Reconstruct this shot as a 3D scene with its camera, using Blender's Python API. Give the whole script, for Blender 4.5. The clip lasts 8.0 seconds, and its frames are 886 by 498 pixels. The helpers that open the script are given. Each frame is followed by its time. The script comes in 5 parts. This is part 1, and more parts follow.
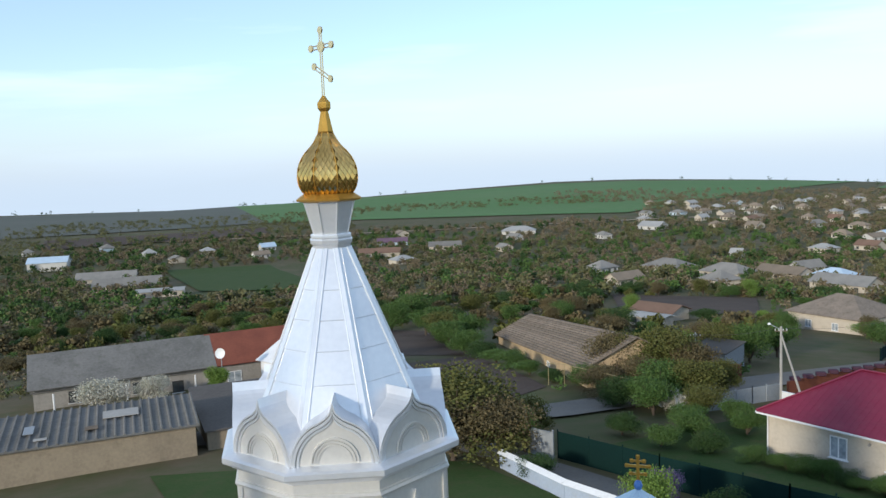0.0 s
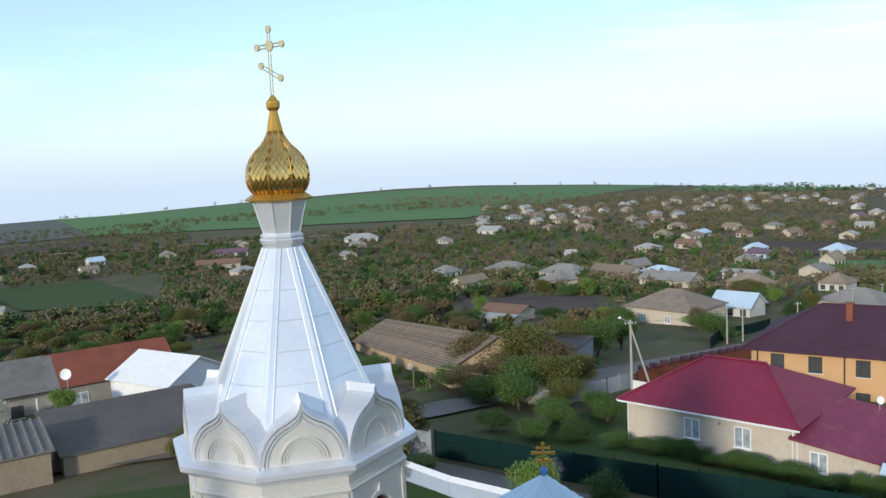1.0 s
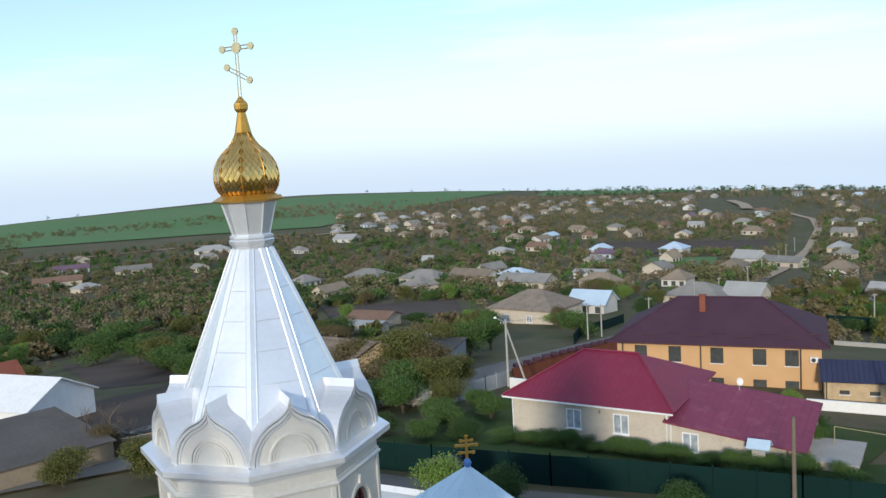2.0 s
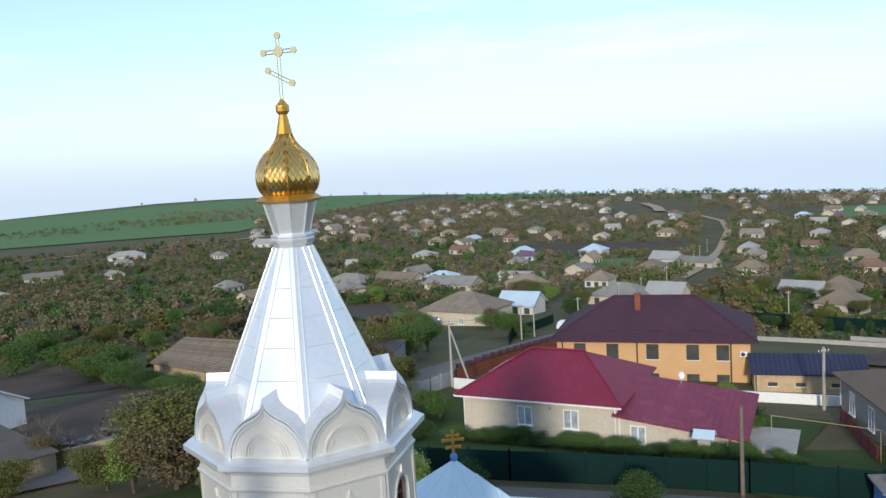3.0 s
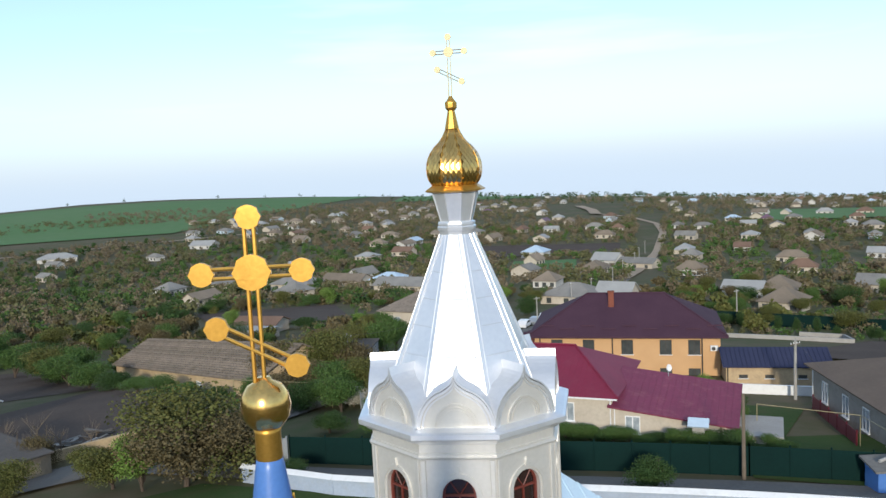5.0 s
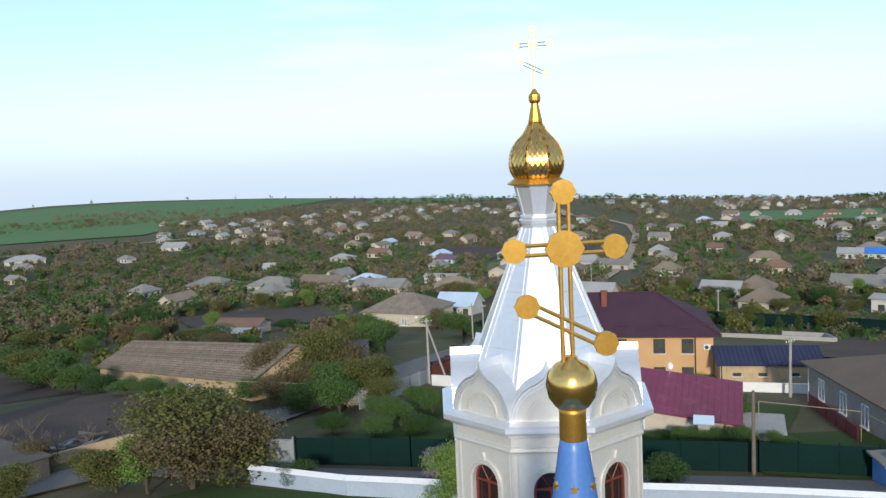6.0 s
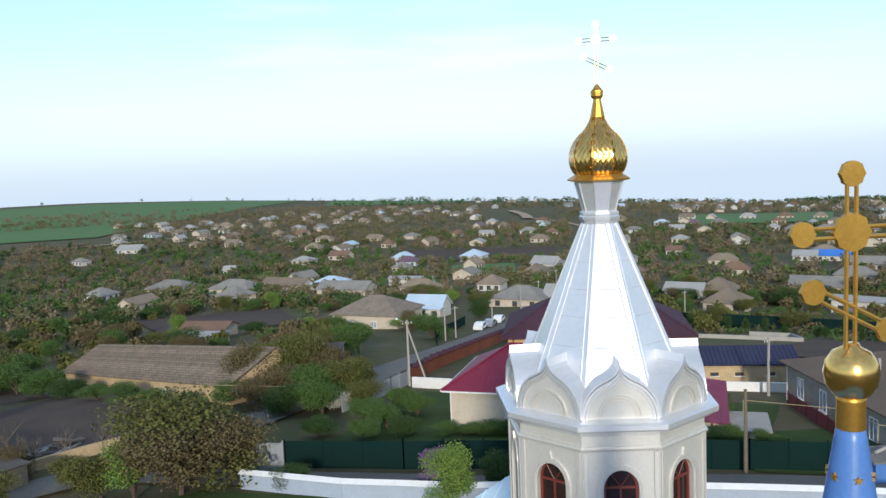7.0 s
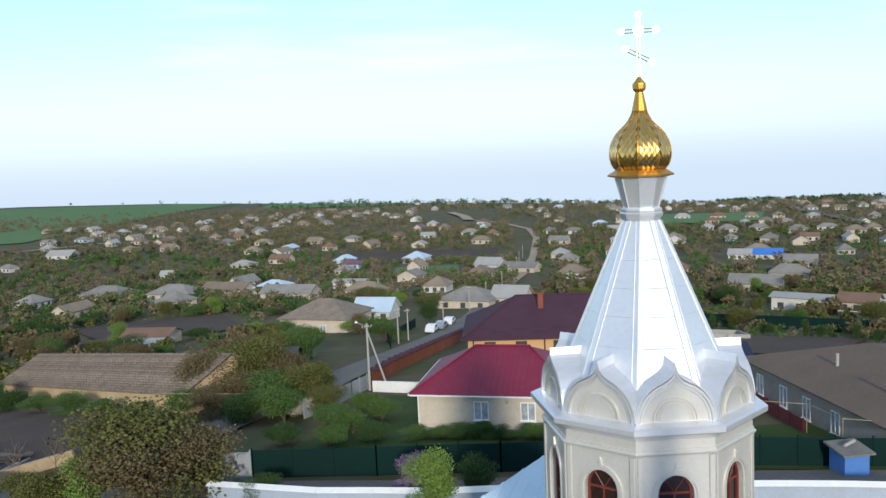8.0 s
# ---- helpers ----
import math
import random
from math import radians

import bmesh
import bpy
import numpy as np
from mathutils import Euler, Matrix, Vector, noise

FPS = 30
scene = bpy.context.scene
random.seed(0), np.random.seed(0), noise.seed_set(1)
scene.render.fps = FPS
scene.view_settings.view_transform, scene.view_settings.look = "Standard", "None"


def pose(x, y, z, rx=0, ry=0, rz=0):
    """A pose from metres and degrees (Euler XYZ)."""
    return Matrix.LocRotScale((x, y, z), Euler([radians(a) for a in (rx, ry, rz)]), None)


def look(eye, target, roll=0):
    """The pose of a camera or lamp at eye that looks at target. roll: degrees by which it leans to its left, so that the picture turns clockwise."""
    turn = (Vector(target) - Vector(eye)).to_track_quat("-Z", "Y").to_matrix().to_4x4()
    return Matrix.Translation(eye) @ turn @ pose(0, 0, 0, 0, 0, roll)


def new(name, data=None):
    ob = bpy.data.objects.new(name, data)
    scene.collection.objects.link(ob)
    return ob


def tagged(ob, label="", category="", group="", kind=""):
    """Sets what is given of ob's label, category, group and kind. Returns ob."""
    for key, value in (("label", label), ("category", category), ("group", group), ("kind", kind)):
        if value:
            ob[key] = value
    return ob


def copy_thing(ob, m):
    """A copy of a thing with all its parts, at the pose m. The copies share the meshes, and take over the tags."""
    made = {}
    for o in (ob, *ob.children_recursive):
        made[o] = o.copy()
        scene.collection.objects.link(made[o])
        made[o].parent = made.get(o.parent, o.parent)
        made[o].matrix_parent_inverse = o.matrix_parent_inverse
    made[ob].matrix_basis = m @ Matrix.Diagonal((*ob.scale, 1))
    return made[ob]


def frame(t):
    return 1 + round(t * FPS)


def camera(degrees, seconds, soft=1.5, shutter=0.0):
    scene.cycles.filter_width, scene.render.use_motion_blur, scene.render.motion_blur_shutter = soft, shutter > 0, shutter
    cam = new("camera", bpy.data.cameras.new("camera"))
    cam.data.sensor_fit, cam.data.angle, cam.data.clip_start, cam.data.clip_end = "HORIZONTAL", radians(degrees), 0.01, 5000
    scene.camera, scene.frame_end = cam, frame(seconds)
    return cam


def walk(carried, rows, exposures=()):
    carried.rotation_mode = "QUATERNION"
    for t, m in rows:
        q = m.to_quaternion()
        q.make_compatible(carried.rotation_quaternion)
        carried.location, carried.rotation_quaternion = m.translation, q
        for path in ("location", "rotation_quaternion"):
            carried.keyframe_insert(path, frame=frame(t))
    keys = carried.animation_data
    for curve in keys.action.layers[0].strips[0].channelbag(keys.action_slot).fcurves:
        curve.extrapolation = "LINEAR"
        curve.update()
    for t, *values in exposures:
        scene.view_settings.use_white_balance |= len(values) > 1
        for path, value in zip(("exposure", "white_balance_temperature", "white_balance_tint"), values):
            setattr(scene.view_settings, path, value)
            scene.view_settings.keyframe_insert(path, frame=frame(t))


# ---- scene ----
cam = camera(55.9, 8.0, soft=1.5)
PATH = [
    (0, (4.686, -16.778, 17.166), (4.409, -14.808, 16.957), -2.4),
    (0.5, (3.604, -17.089, 17.122), (3.509, -15.102, 16.914), -2.6),
    (1, (2.387, -17.36, 17.085), (2.493, -15.374, 16.877), -2.8),
    (1.5, (1.233, -17.606, 17.067), (1.514, -15.637, 16.86), -3.2),
    (2, (-0.11, -17.728, 17.038), (0.345, -15.791, 16.83), -3.4),
    (3.5, (-4.042, -17.815, 17.173), (-3.357, -15.948, 16.962), -3.2),
    (4, (-5.445, -17.675, 17.195), (-4.722, -15.823, 16.983), -3.1),
    (4.5, (-6.671, -17.643, 17.218), (-5.913, -15.805, 17.005), -3.0),
    (6, (-10.169, -16.201, 17.111), (-9.314, -14.406, 16.899), -2.7),
    (6.5, (-11.118, -15.615, 17.126), (-10.226, -13.838, 16.914), -2.7),
    (7, (-12.126, -14.908, 17.048), (-11.18, -13.158, 16.838), -2.4),
    (7.5, (-12.846, -14.042, 16.975), (-11.839, -12.327, 16.767), -2.2),
    (8, (-13.576, -13.043, 16.992), (-12.503, -11.369, 16.781), -2.5),
]
walk(cam, [(t, look(eye, target, roll)) for t, eye, target, roll in PATH], exposures=[(0.0, 0.2, 5700, 8), (8.0, 0.2, 5700, 8)])

# ---- world and sun ----
SUN_AZ, SUN_EL = radians(-30), radians(16)   # azimuth from -y towards -x, low evening sun
sun_dir = Vector((math.sin(SUN_AZ) * math.cos(SUN_EL), -math.cos(SUN_AZ) * math.cos(SUN_EL), math.sin(SUN_EL)))
world = bpy.data.worlds.new("sky")
scene.world = world
world.use_nodes = True
wn, wl = world.node_tree.nodes, world.node_tree.links
wbg = wn["Background"]
sky = wn.new("ShaderNodeTexSky")
sky.sky_type = "NISHITA"
sky.sun_disc = False
sky.sun_elevation = SUN_EL
sky.sun_rotation = math.atan2(sun_dir.x, sun_dir.y)
sky.altitude = 100
sky.air_density = 1.0
sky.dust_density = 0.2
sky.ozone_density = 2.0
# thin high streaks of cloud
wtc = wn.new("ShaderNodeTexCoord")
wmap = wn.new("ShaderNodeMapping")
wmap.inputs["Scale"].default_value = (1.6, 1.6, 14.0)
wno = wn.new("ShaderNodeTexNoise")
wno.inputs["Scale"].default_value = 1.7
wno.inputs["Detail"].default_value = 6.0
wno.inputs["Roughness"].default_value = 0.5
wra = wn.new("ShaderNodeMapRange")
wra.inputs["From Min"].default_value = 0.5
wra.inputs["From Max"].default_value = 0.85
wra.inputs["To Min"].default_value = 0.22
wra.inputs["To Max"].default_value = 0.75
wmix = wn.new("ShaderNodeMix")
wmix.data_type = "RGBA"
wmix.inputs["B"].default_value = (7.6, 8.0, 8.2, 1)
wl.new(wtc.outputs["Generated"], wmap.inputs["Vector"])
wl.new(wmap.outputs["Vector"], wno.inputs["Vector"])
wl.new(wno.outputs["Fac"], wra.inputs["Value"])
wl.new(wra.outputs["Result"], wmix.inputs["Factor"])
wl.new(sky.outputs["Color"], wmix.inputs["A"])
# pale bluish haze low over the horizon
wsep = wn.new("ShaderNodeSeparateXYZ")
wl.new(wtc.outputs["Generated"], wsep.inputs["Vector"])
whz = wn.new("ShaderNodeMapRange")
whz.interpolation_type = "SMOOTHSTEP"
whz.inputs["From Min"].default_value = -0.03
whz.inputs["From Max"].default_value = 0.13
whz.inputs["To Min"].default_value = 0.92
whz.inputs["To Max"].default_value = 0.0
wl.new(wsep.outputs["Z"], whz.inputs["Value"])
whm = wn.new("ShaderNodeMix")
whm.data_type = "RGBA"
whm.inputs["B"].default_value = (4.05, 4.5, 4.95, 1)
wl.new(whz.outputs["Result"], whm.inputs["Factor"])
wl.new(wmix.outputs["Result"], whm.inputs["A"])
wl.new(whm.outputs["Result"], wbg.inputs["Color"])
wbg.inputs["Strength"].default_value = 0.15

sun = new("sun", bpy.data.lights.new("sun", "SUN"))
sun.data.energy = 2.9
sun.data.angle = radians(4.0)
sun.data.color = (1.0, 0.84, 0.62)
sun.matrix_world = look(sun_dir * 100, (0, 0, 0))


# ---- materials ----
def mat(name, a, b=None, rough=0.8, metal=0.0, scale=1.0, fine=12.0, bump=0.2, island=0.0, spec=0.5, dirt=None, dirt_amount=0.0, rand=0.0):
    """Two colours mixed by coarse and fine noise in object space, with a fine relief and stains."""
    m = bpy.data.materials.new(name)
    m.use_nodes = True
    n, l = m.node_tree.nodes, m.node_tree.links
    p = n["Principled BSDF"]
    p.inputs["Roughness"].default_value = rough
    p.inputs["Metallic"].default_value = metal
    p.inputs["Specular IOR Level"].default_value = spec if rough < 0.72 else min(spec, 0.12)
    b = b or tuple(c * 0.8 for c in a)
    tc = n.new("ShaderNodeTexCoord")
    n1 = n.new("ShaderNodeTexNoise")
    n1.inputs["Scale"].default_value = scale
    n1.inputs["Detail"].default_value = 4
    n2 = n.new("ShaderNodeTexNoise")
    n2.inputs["Scale"].default_value = scale * fine
    n2.inputs["Detail"].default_value = 3
    l.new(tc.outputs["Object"], n1.inputs["Vector"])
    l.new(tc.outputs["Object"], n2.inputs["Vector"])
    add = n.new("ShaderNodeMath")
    add.operation = "MULTIPLY_ADD"
    add.inputs[1].default_value = 0.45
    l.new(n2.outputs["Fac"], add.inputs[0])
    mul = n.new("ShaderNodeMath")
    mul.operation = "MULTIPLY"
    mul.inputs[1].default_value = 0.55
    l.new(n1.outputs["Fac"], mul.inputs[0])
    l.new(mul.outputs[0], add.inputs[2])
    rg = n.new("ShaderNodeMapRange")
    rg.inputs["From Min"].default_value = 0.35
    rg.inputs["From Max"].default_value = 0.65
    l.new(add.outputs[0], rg.inputs["Value"])
    mix = n.new("ShaderNodeMix")
    mix.data_type = "RGBA"
    mix.inputs["A"].default_value = (*a, 1)
    mix.inputs["B"].default_value = (*b, 1)
    l.new(rg.outputs["Result"], mix.inputs["Factor"])
    col = mix.outputs["Result"]
    if dirt:
        n3 = n.new("ShaderNodeTexNoise")
        n3.inputs["Scale"].default_value = scale * 2.7
        n3.inputs["Detail"].default_value = 8
        n3.inputs["Roughness"].default_value = 0.7
        l.new(tc.outputs["Object"], n3.inputs["Vector"])
        r3 = n.new("ShaderNodeMapRange")
        r3.inputs["From Min"].default_value = 0.5
        r3.inputs["From Max"].default_value = 0.7
        r3.inputs["To Max"].default_value = dirt_amount
        l.new(n3.outputs["Fac"], r3.inputs["Value"])
        m3 = n.new("ShaderNodeMix")
        m3.data_type = "RGBA"
        l.new(r3.outputs["Result"], m3.inputs["Factor"])
        l.new(col, m3.inputs["A"])
        m3.inputs["B"].default_value = (*dirt, 1)
        col = m3.outputs["Result"]
    if island or rand:
        src = n.new("ShaderNodeNewGeometry").outputs["Random Per Island"] if island else n.new("ShaderNodeObjectInfo").outputs["Random"]
        amt = island or rand
        mr = n.new("ShaderNodeMapRange")
        mr.inputs["To Min"].default_value = 1 - amt
        mr.inputs["To Max"].default_value = 1 + amt
        l.new(src, mr.inputs["Value"])
        hs = n.new("ShaderNodeHueSaturation")
        l.new(mr.outputs["Result"], hs.inputs["Value"])
        l.new(col, hs.inputs["Color"])
        col = hs.outputs["Color"]
    l.new(col, p.inputs["Base Color"])
    if bump:
        bp = n.new("ShaderNodeBump")
        bp.inputs["Strength"].default_value = bump
        bp.inputs["Distance"].default_value = 0.02
        l.new(n2.outputs["Fac"], bp.inputs["Height"])
        l.new(bp.outputs["Normal"], p.inputs["Normal"])
    return m


M = {}
M["ground"] = mat("ground_soil_grass", (0.125, 0.10, 0.062), (0.075, 0.09, 0.036), rough=0.95, scale=0.03, fine=14, bump=0.3, dirt=(0.16, 0.125, 0.09), dirt_amount=0.7)
M["grass"] = mat("grass", (0.04, 0.075, 0.018), (0.065, 0.09, 0.03), rough=0.95, scale=0.25, fine=20, bump=0.4, dirt=(0.09, 0.075, 0.04), dirt_amount=0.5)
M["field_green"] = mat("wheat_field", (0.10, 0.19, 0.065), (0.13, 0.20, 0.085), rough=0.95, scale=0.006, fine=20, bump=0.0)
M["fallow"] = mat("fallow_field", (0.135, 0.135, 0.115), (0.11, 0.12, 0.095), rough=0.95, scale=0.006, fine=20, bump=0.0)
M["soil"] = mat("ploughed_soil", (0.105, 0.08, 0.064), (0.078, 0.06, 0.05), rough=1.0, scale=0.15, fine=18, bump=0.6)
M["dirt_road"] = mat("dirt_road", (0.44, 0.34, 0.24), (0.34, 0.265, 0.19), rough=0.95, scale=0.3, fine=14, bump=0.3)
M["asphalt"] = mat("worn_asphalt", (0.20, 0.185, 0.165), (0.15, 0.14, 0.128), rough=0.9, scale=0.3, fine=14, bump=0.2, dirt=(0.2, 0.17, 0.13), dirt_amount=0.6)
M["silver"] = mat("silver_white_sheet_metal", (0.78, 0.785, 0.80), (0.70, 0.71, 0.735), rough=0.36, metal=0.6, scale=0.9, fine=9, bump=0.04, dirt=(0.62, 0.61, 0.60), dirt_amount=0.12)
M["plaster"] = mat("silver_white_painted_plaster", (0.66, 0.635, 0.59), (0.59, 0.57, 0.53), rough=0.42, metal=0.35, scale=0.8, fine=14, bump=0.15, dirt=(0.5, 0.48, 0.45), dirt_amount=0.25)
M["gold_under"] = mat("gilded_seam_metal", (0.48, 0.28, 0.07), (0.38, 0.21, 0.05), rough=0.35, metal=1.0, scale=4, bump=0.05)
M["gold"] = mat("gilded_metal", (0.80, 0.52, 0.17), (0.68, 0.42, 0.12), rough=0.2, metal=1.0, scale=2.5, fine=8, bump=0.06, rand=0.12)
M["gold_dull"] = mat("dull_gold_paint", (0.62, 0.36, 0.07), (0.50, 0.28, 0.05), rough=0.42, metal=0.85, scale=4, fine=8, bump=0.05)
M["blue_paint"] = mat("blue_painted_metal", (0.10, 0.22, 0.55), (0.08, 0.18, 0.46), rough=0.35, scale=2, bump=0.05)
M["pale_blue"] = mat("pale_blue_sheet_metal", (0.55, 0.68, 0.78), (0.48, 0.61, 0.72), rough=0.4, metal=0.2, scale=0.8, bump=0.05)
M["crimson"] = mat("crimson_sheet_metal", (0.20, 0.013, 0.042), (0.165, 0.011, 0.036), rough=0.6, scale=0.4, fine=10, bump=0.05, dirt=(0.2, 0.05, 0.07), dirt_amount=0.3)
M["crimson_old"] = mat("faded_crimson_sheet", (0.20, 0.032, 0.075), (0.16, 0.026, 0.06), rough=0.65, scale=0.4, fine=10, bump=0.05, dirt=(0.3, 0.12, 0.13), dirt_amount=0.4)
M["plum"] = mat("plum_metal_tiles", (0.075, 0.038, 0.055), (0.06, 0.03, 0.046), rough=0.75, scale=0.5, fine=16, bump=0.25)
M["navy"] = mat("navy_metal_tiles", (0.045, 0.05, 0.095), (0.035, 0.04, 0.08), rough=0.75, scale=0.5, fine=16, bump=0.2)
M["cream"] = mat("cream_render", (0.55, 0.49, 0.40), (0.47, 0.41, 0.33), rough=0.9, scale=0.35, fine=14, bump=0.2, dirt=(0.33, 0.28, 0.22), dirt_amount=0.5)
M["orange"] = mat("orange_brick_render", (0.60, 0.375, 0.19), (0.53, 0.325, 0.16), rough=0.85, scale=0.5, fine=24, bump=0.2)
M["ochre"] = mat("ochre_clay_wall", (0.55, 0.42, 0.25), (0.42, 0.31, 0.19), rough=0.95, scale=0.4, fine=10, bump=0.3, dirt=(0.26, 0.2, 0.14), dirt_amount=0.6)
M["clay_dim"] = mat("dull_clay_wall", (0.33, 0.27, 0.19), (0.25, 0.205, 0.15), rough=0.95, scale=0.4, fine=10, bump=0.3, dirt=(0.18, 0.15, 0.11), dirt_amount=0.6)
# gilding of the tower cross, its glare against the sky painted in as paleness
M["glare_gold"] = mat("glare_paled_gilding", (0.78, 0.64, 0.36), (0.70, 0.56, 0.30), rough=0.36, metal=0.8, scale=4, bump=0.04)
M["greyplaster"] = mat("grey_plaster", (0.36, 0.33, 0.29), (0.28, 0.26, 0.23), rough=0.95, scale=0.4, fine=12, bump=0.3, dirt=(0.2, 0.18, 0.15), dirt_amount=0.6)
M["tile_brown"] = mat("old_clay_tiles", (0.27, 0.22, 0.175), (0.185, 0.155, 0.125), rough=0.95, scale=0.6, fine=10, bump=0.4, dirt=(0.1, 0.085, 0.06), dirt_amount=0.6, rand=0.15)
M["tile_red"] = mat("red_clay_tiles", (0.24, 0.085, 0.055), (0.17, 0.06, 0.042), rough=0.95, scale=0.6, fine=10, bump=0.4)
M["slate"] = mat("grey_asbestos_sheet", (0.21, 0.20, 0.185), (0.14, 0.135, 0.125), rough=0.95, scale=0.3, fine=12, bump=0.3, dirt=(0.1, 0.1, 0.08), dirt_amount=0.6)
M["felt"] = mat("dark_roofing_felt", (0.14, 0.125, 0.112), (0.10, 0.09, 0.082), rough=0.95, scale=0.3, fine=12, bump=0.2)
M["brownroof"] = mat("brown_sheet_roof", (0.17, 0.13, 0.10), (0.135, 0.105, 0.083), rough=0.85, scale=0.3, fine=12, bump=0.1)
M["white"] = mat("white_paint", (0.80, 0.80, 0.79), (0.72, 0.72, 0.72), rough=0.6, scale=1.0, fine=10, bump=0.1, dirt=(0.5, 0.48, 0.44), dirt_amount=0.35)
# whitewash with the wall's bluish shade put into the base colour
M["whitewash_shade"] = mat("shaded_whitewash", (0.40, 0.46, 0.56), (0.33, 0.38, 0.47), rough=0.8, scale=0.6, fine=10, bump=0.2, dirt=(0.4, 0.4, 0.4), dirt_amount=0.4)
M["net"] = mat("dark_green_fence_sheet", (0.006, 0.024, 0.021), (0.005, 0.019, 0.017), rough=0.9, scale=0.5, fine=10, bump=0.1)
M["brickwall"] = mat("red_brick_wall", (0.24, 0.085, 0.05), (0.18, 0.062, 0.038), rough=0.95, scale=0.5, fine=16, bump=0.3)
M["greysheet"] = mat("grey_sheet_fence", (0.30, 0.32, 0.34), (0.23, 0.25, 0.27), rough=0.6, scale=0.6, fine=10, bump=0.1)
M["maroon"] = mat("maroon_sheet", (0.16, 0.02, 0.03), (0.12, 0.016, 0.024), rough=0.6, scale=0.6, bump=0.1)
M["wood"] = mat("weathered_wood", (0.20, 0.16, 0.12), (0.13, 0.105, 0.08), rough=0.95, scale=1.5, fine=9, bump=0.3)
M["concrete"] = mat("concrete", (0.40, 0.38, 0.35), (0.31, 0.295, 0.27), rough=0.95, scale=0.8, fine=10, bump=0.2)
M["window_brown"] = mat("red_brown_window_frame", (0.17, 0.035, 0.022), (0.12, 0.026, 0.018), rough=0.5, scale=3, bump=0.05)
M["darkframe"] = mat("dark_window_frame", (0.04, 0.035, 0.03), (0.03, 0.027, 0.024), rough=0.5, scale=3, bump=0.05)
M["glass"] = mat("window_glass", (0.085, 0.09, 0.088), (0.05, 0.055, 0.055), rough=0.08, scale=0.7, fine=3, bump=0.0, spec=0.8)
# curtained panes, with the pale sky reflection painted into the base colour
M["pane_light"] = mat("curtained_sky_tinted_glass", (0.42, 0.46, 0.49), (0.20, 0.23, 0.25), rough=0.12, scale=1.1, fine=2, bump=0.0, spec=0.6)
M["bark"] = mat("bark", (0.11, 0.085, 0.065), (0.07, 0.055, 0.042), rough=1.0, scale=2, fine=8, bump=0.5)
M["rubber"] = mat("black_rubber", (0.02, 0.02, 0.02), (0.03, 0.03, 0.03), rough=0.8, scale=3, bump=0.1)
M["cable"] = mat("dark_cable", (0.09, 0.085, 0.08), (0.07, 0.066, 0.06), rough=0.7, scale=3, bump=0.0)


def leafmat(name, a, b):
    m = mat(name, a, b, rough=0.75, scale=0.5, fine=4, bump=0.0, island=0.22, spec=0.2)
    return m


M["leaf_green"] = leafmat("green_leaves", (0.06, 0.115, 0.028), (0.09, 0.14, 0.04))
M["leaf_fresh"] = leafmat("fresh_green_leaves", (0.12, 0.20, 0.035), (0.17, 0.24, 0.06))
# these two carry distance haze in their colour, paler than the near versions
M["leaf_olive_hazy"] = leafmat("hazy_olive_leaves", (0.10, 0.108, 0.046), (0.135, 0.125, 0.06))
M["leaf_brown_hazy"] = leafmat("hazy_budding_brown_twigs", (0.15, 0.122, 0.075), (0.18, 0.148, 0.095))
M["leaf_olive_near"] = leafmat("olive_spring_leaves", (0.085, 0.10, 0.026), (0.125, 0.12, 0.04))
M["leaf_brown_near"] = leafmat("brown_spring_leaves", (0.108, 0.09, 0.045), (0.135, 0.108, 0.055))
M["dark_glass"] = mat("dark_window_glass", (0.035, 0.018, 0.016), (0.02, 0.012, 0.011), rough=0.12, scale=1.5, fine=2, bump=0.0)
M["leaf_dark"] = leafmat("dark_green_leaves", (0.035, 0.07, 0.02), (0.055, 0.09, 0.03))
M["blossom"] = leafmat("white_blossom", (0.55, 0.52, 0.46), (0.40, 0.40, 0.30))
M["blossom_lilac"] = leafmat("lilac_blossom", (0.28, 0.17, 0.34), (0.18, 0.12, 0.22))


# ---- helpers for building ----
def to_mesh(name, bm, material, smooth=False):
    me = bpy.data.meshes.new(name)
    bm.normal_update()
    bm.to_mesh(me)
    bm.free()
    for x in (material if isinstance(material, (list, tuple)) else [material]):
        me.materials.append(x)
    if smooth:
        for f in me.polygons:
            f.use_smooth = True
    return me


def part(name, bm, material, parent=None, label="", smooth=False):
    ob = new(name, to_mesh(name, bm, material, smooth))
    if parent:
        ob.parent = parent
    return tagged(ob, label) if label else ob


def thing(name, m, label, category, group="", kind=""):
    ob = new(name)
    ob.matrix_world = m
    return tagged(ob, label, category, group, kind)


def box(bm, x0, y0, z0, x1, y1, z1, bevel=0.0):
    c = [bm.verts.new(v) for v in ((x0, y0, z0), (x1, y0, z0), (x1, y1, z0), (x0, y1, z0), (x0, y0, z1), (x1, y0, z1), (x1, y1, z1), (x0, y1, z1))]
    fs = [bm.faces.new([c[i] for i in q]) for q in ((3, 2, 1, 0), (4, 5, 6, 7), (0, 1, 5, 4), (1, 2, 6, 5), (2, 3, 7, 6), (3, 0, 4, 7))]
    if bevel:
        es = {e for f in fs for e in f.edges}
        bmesh.ops.bevel(bm, geom=list(es), offset=bevel, segments=1, affect="EDGES")
    return bm


def boxm(*a, bevel=0.0):
    return box(bmesh.new(), *a, bevel=bevel)


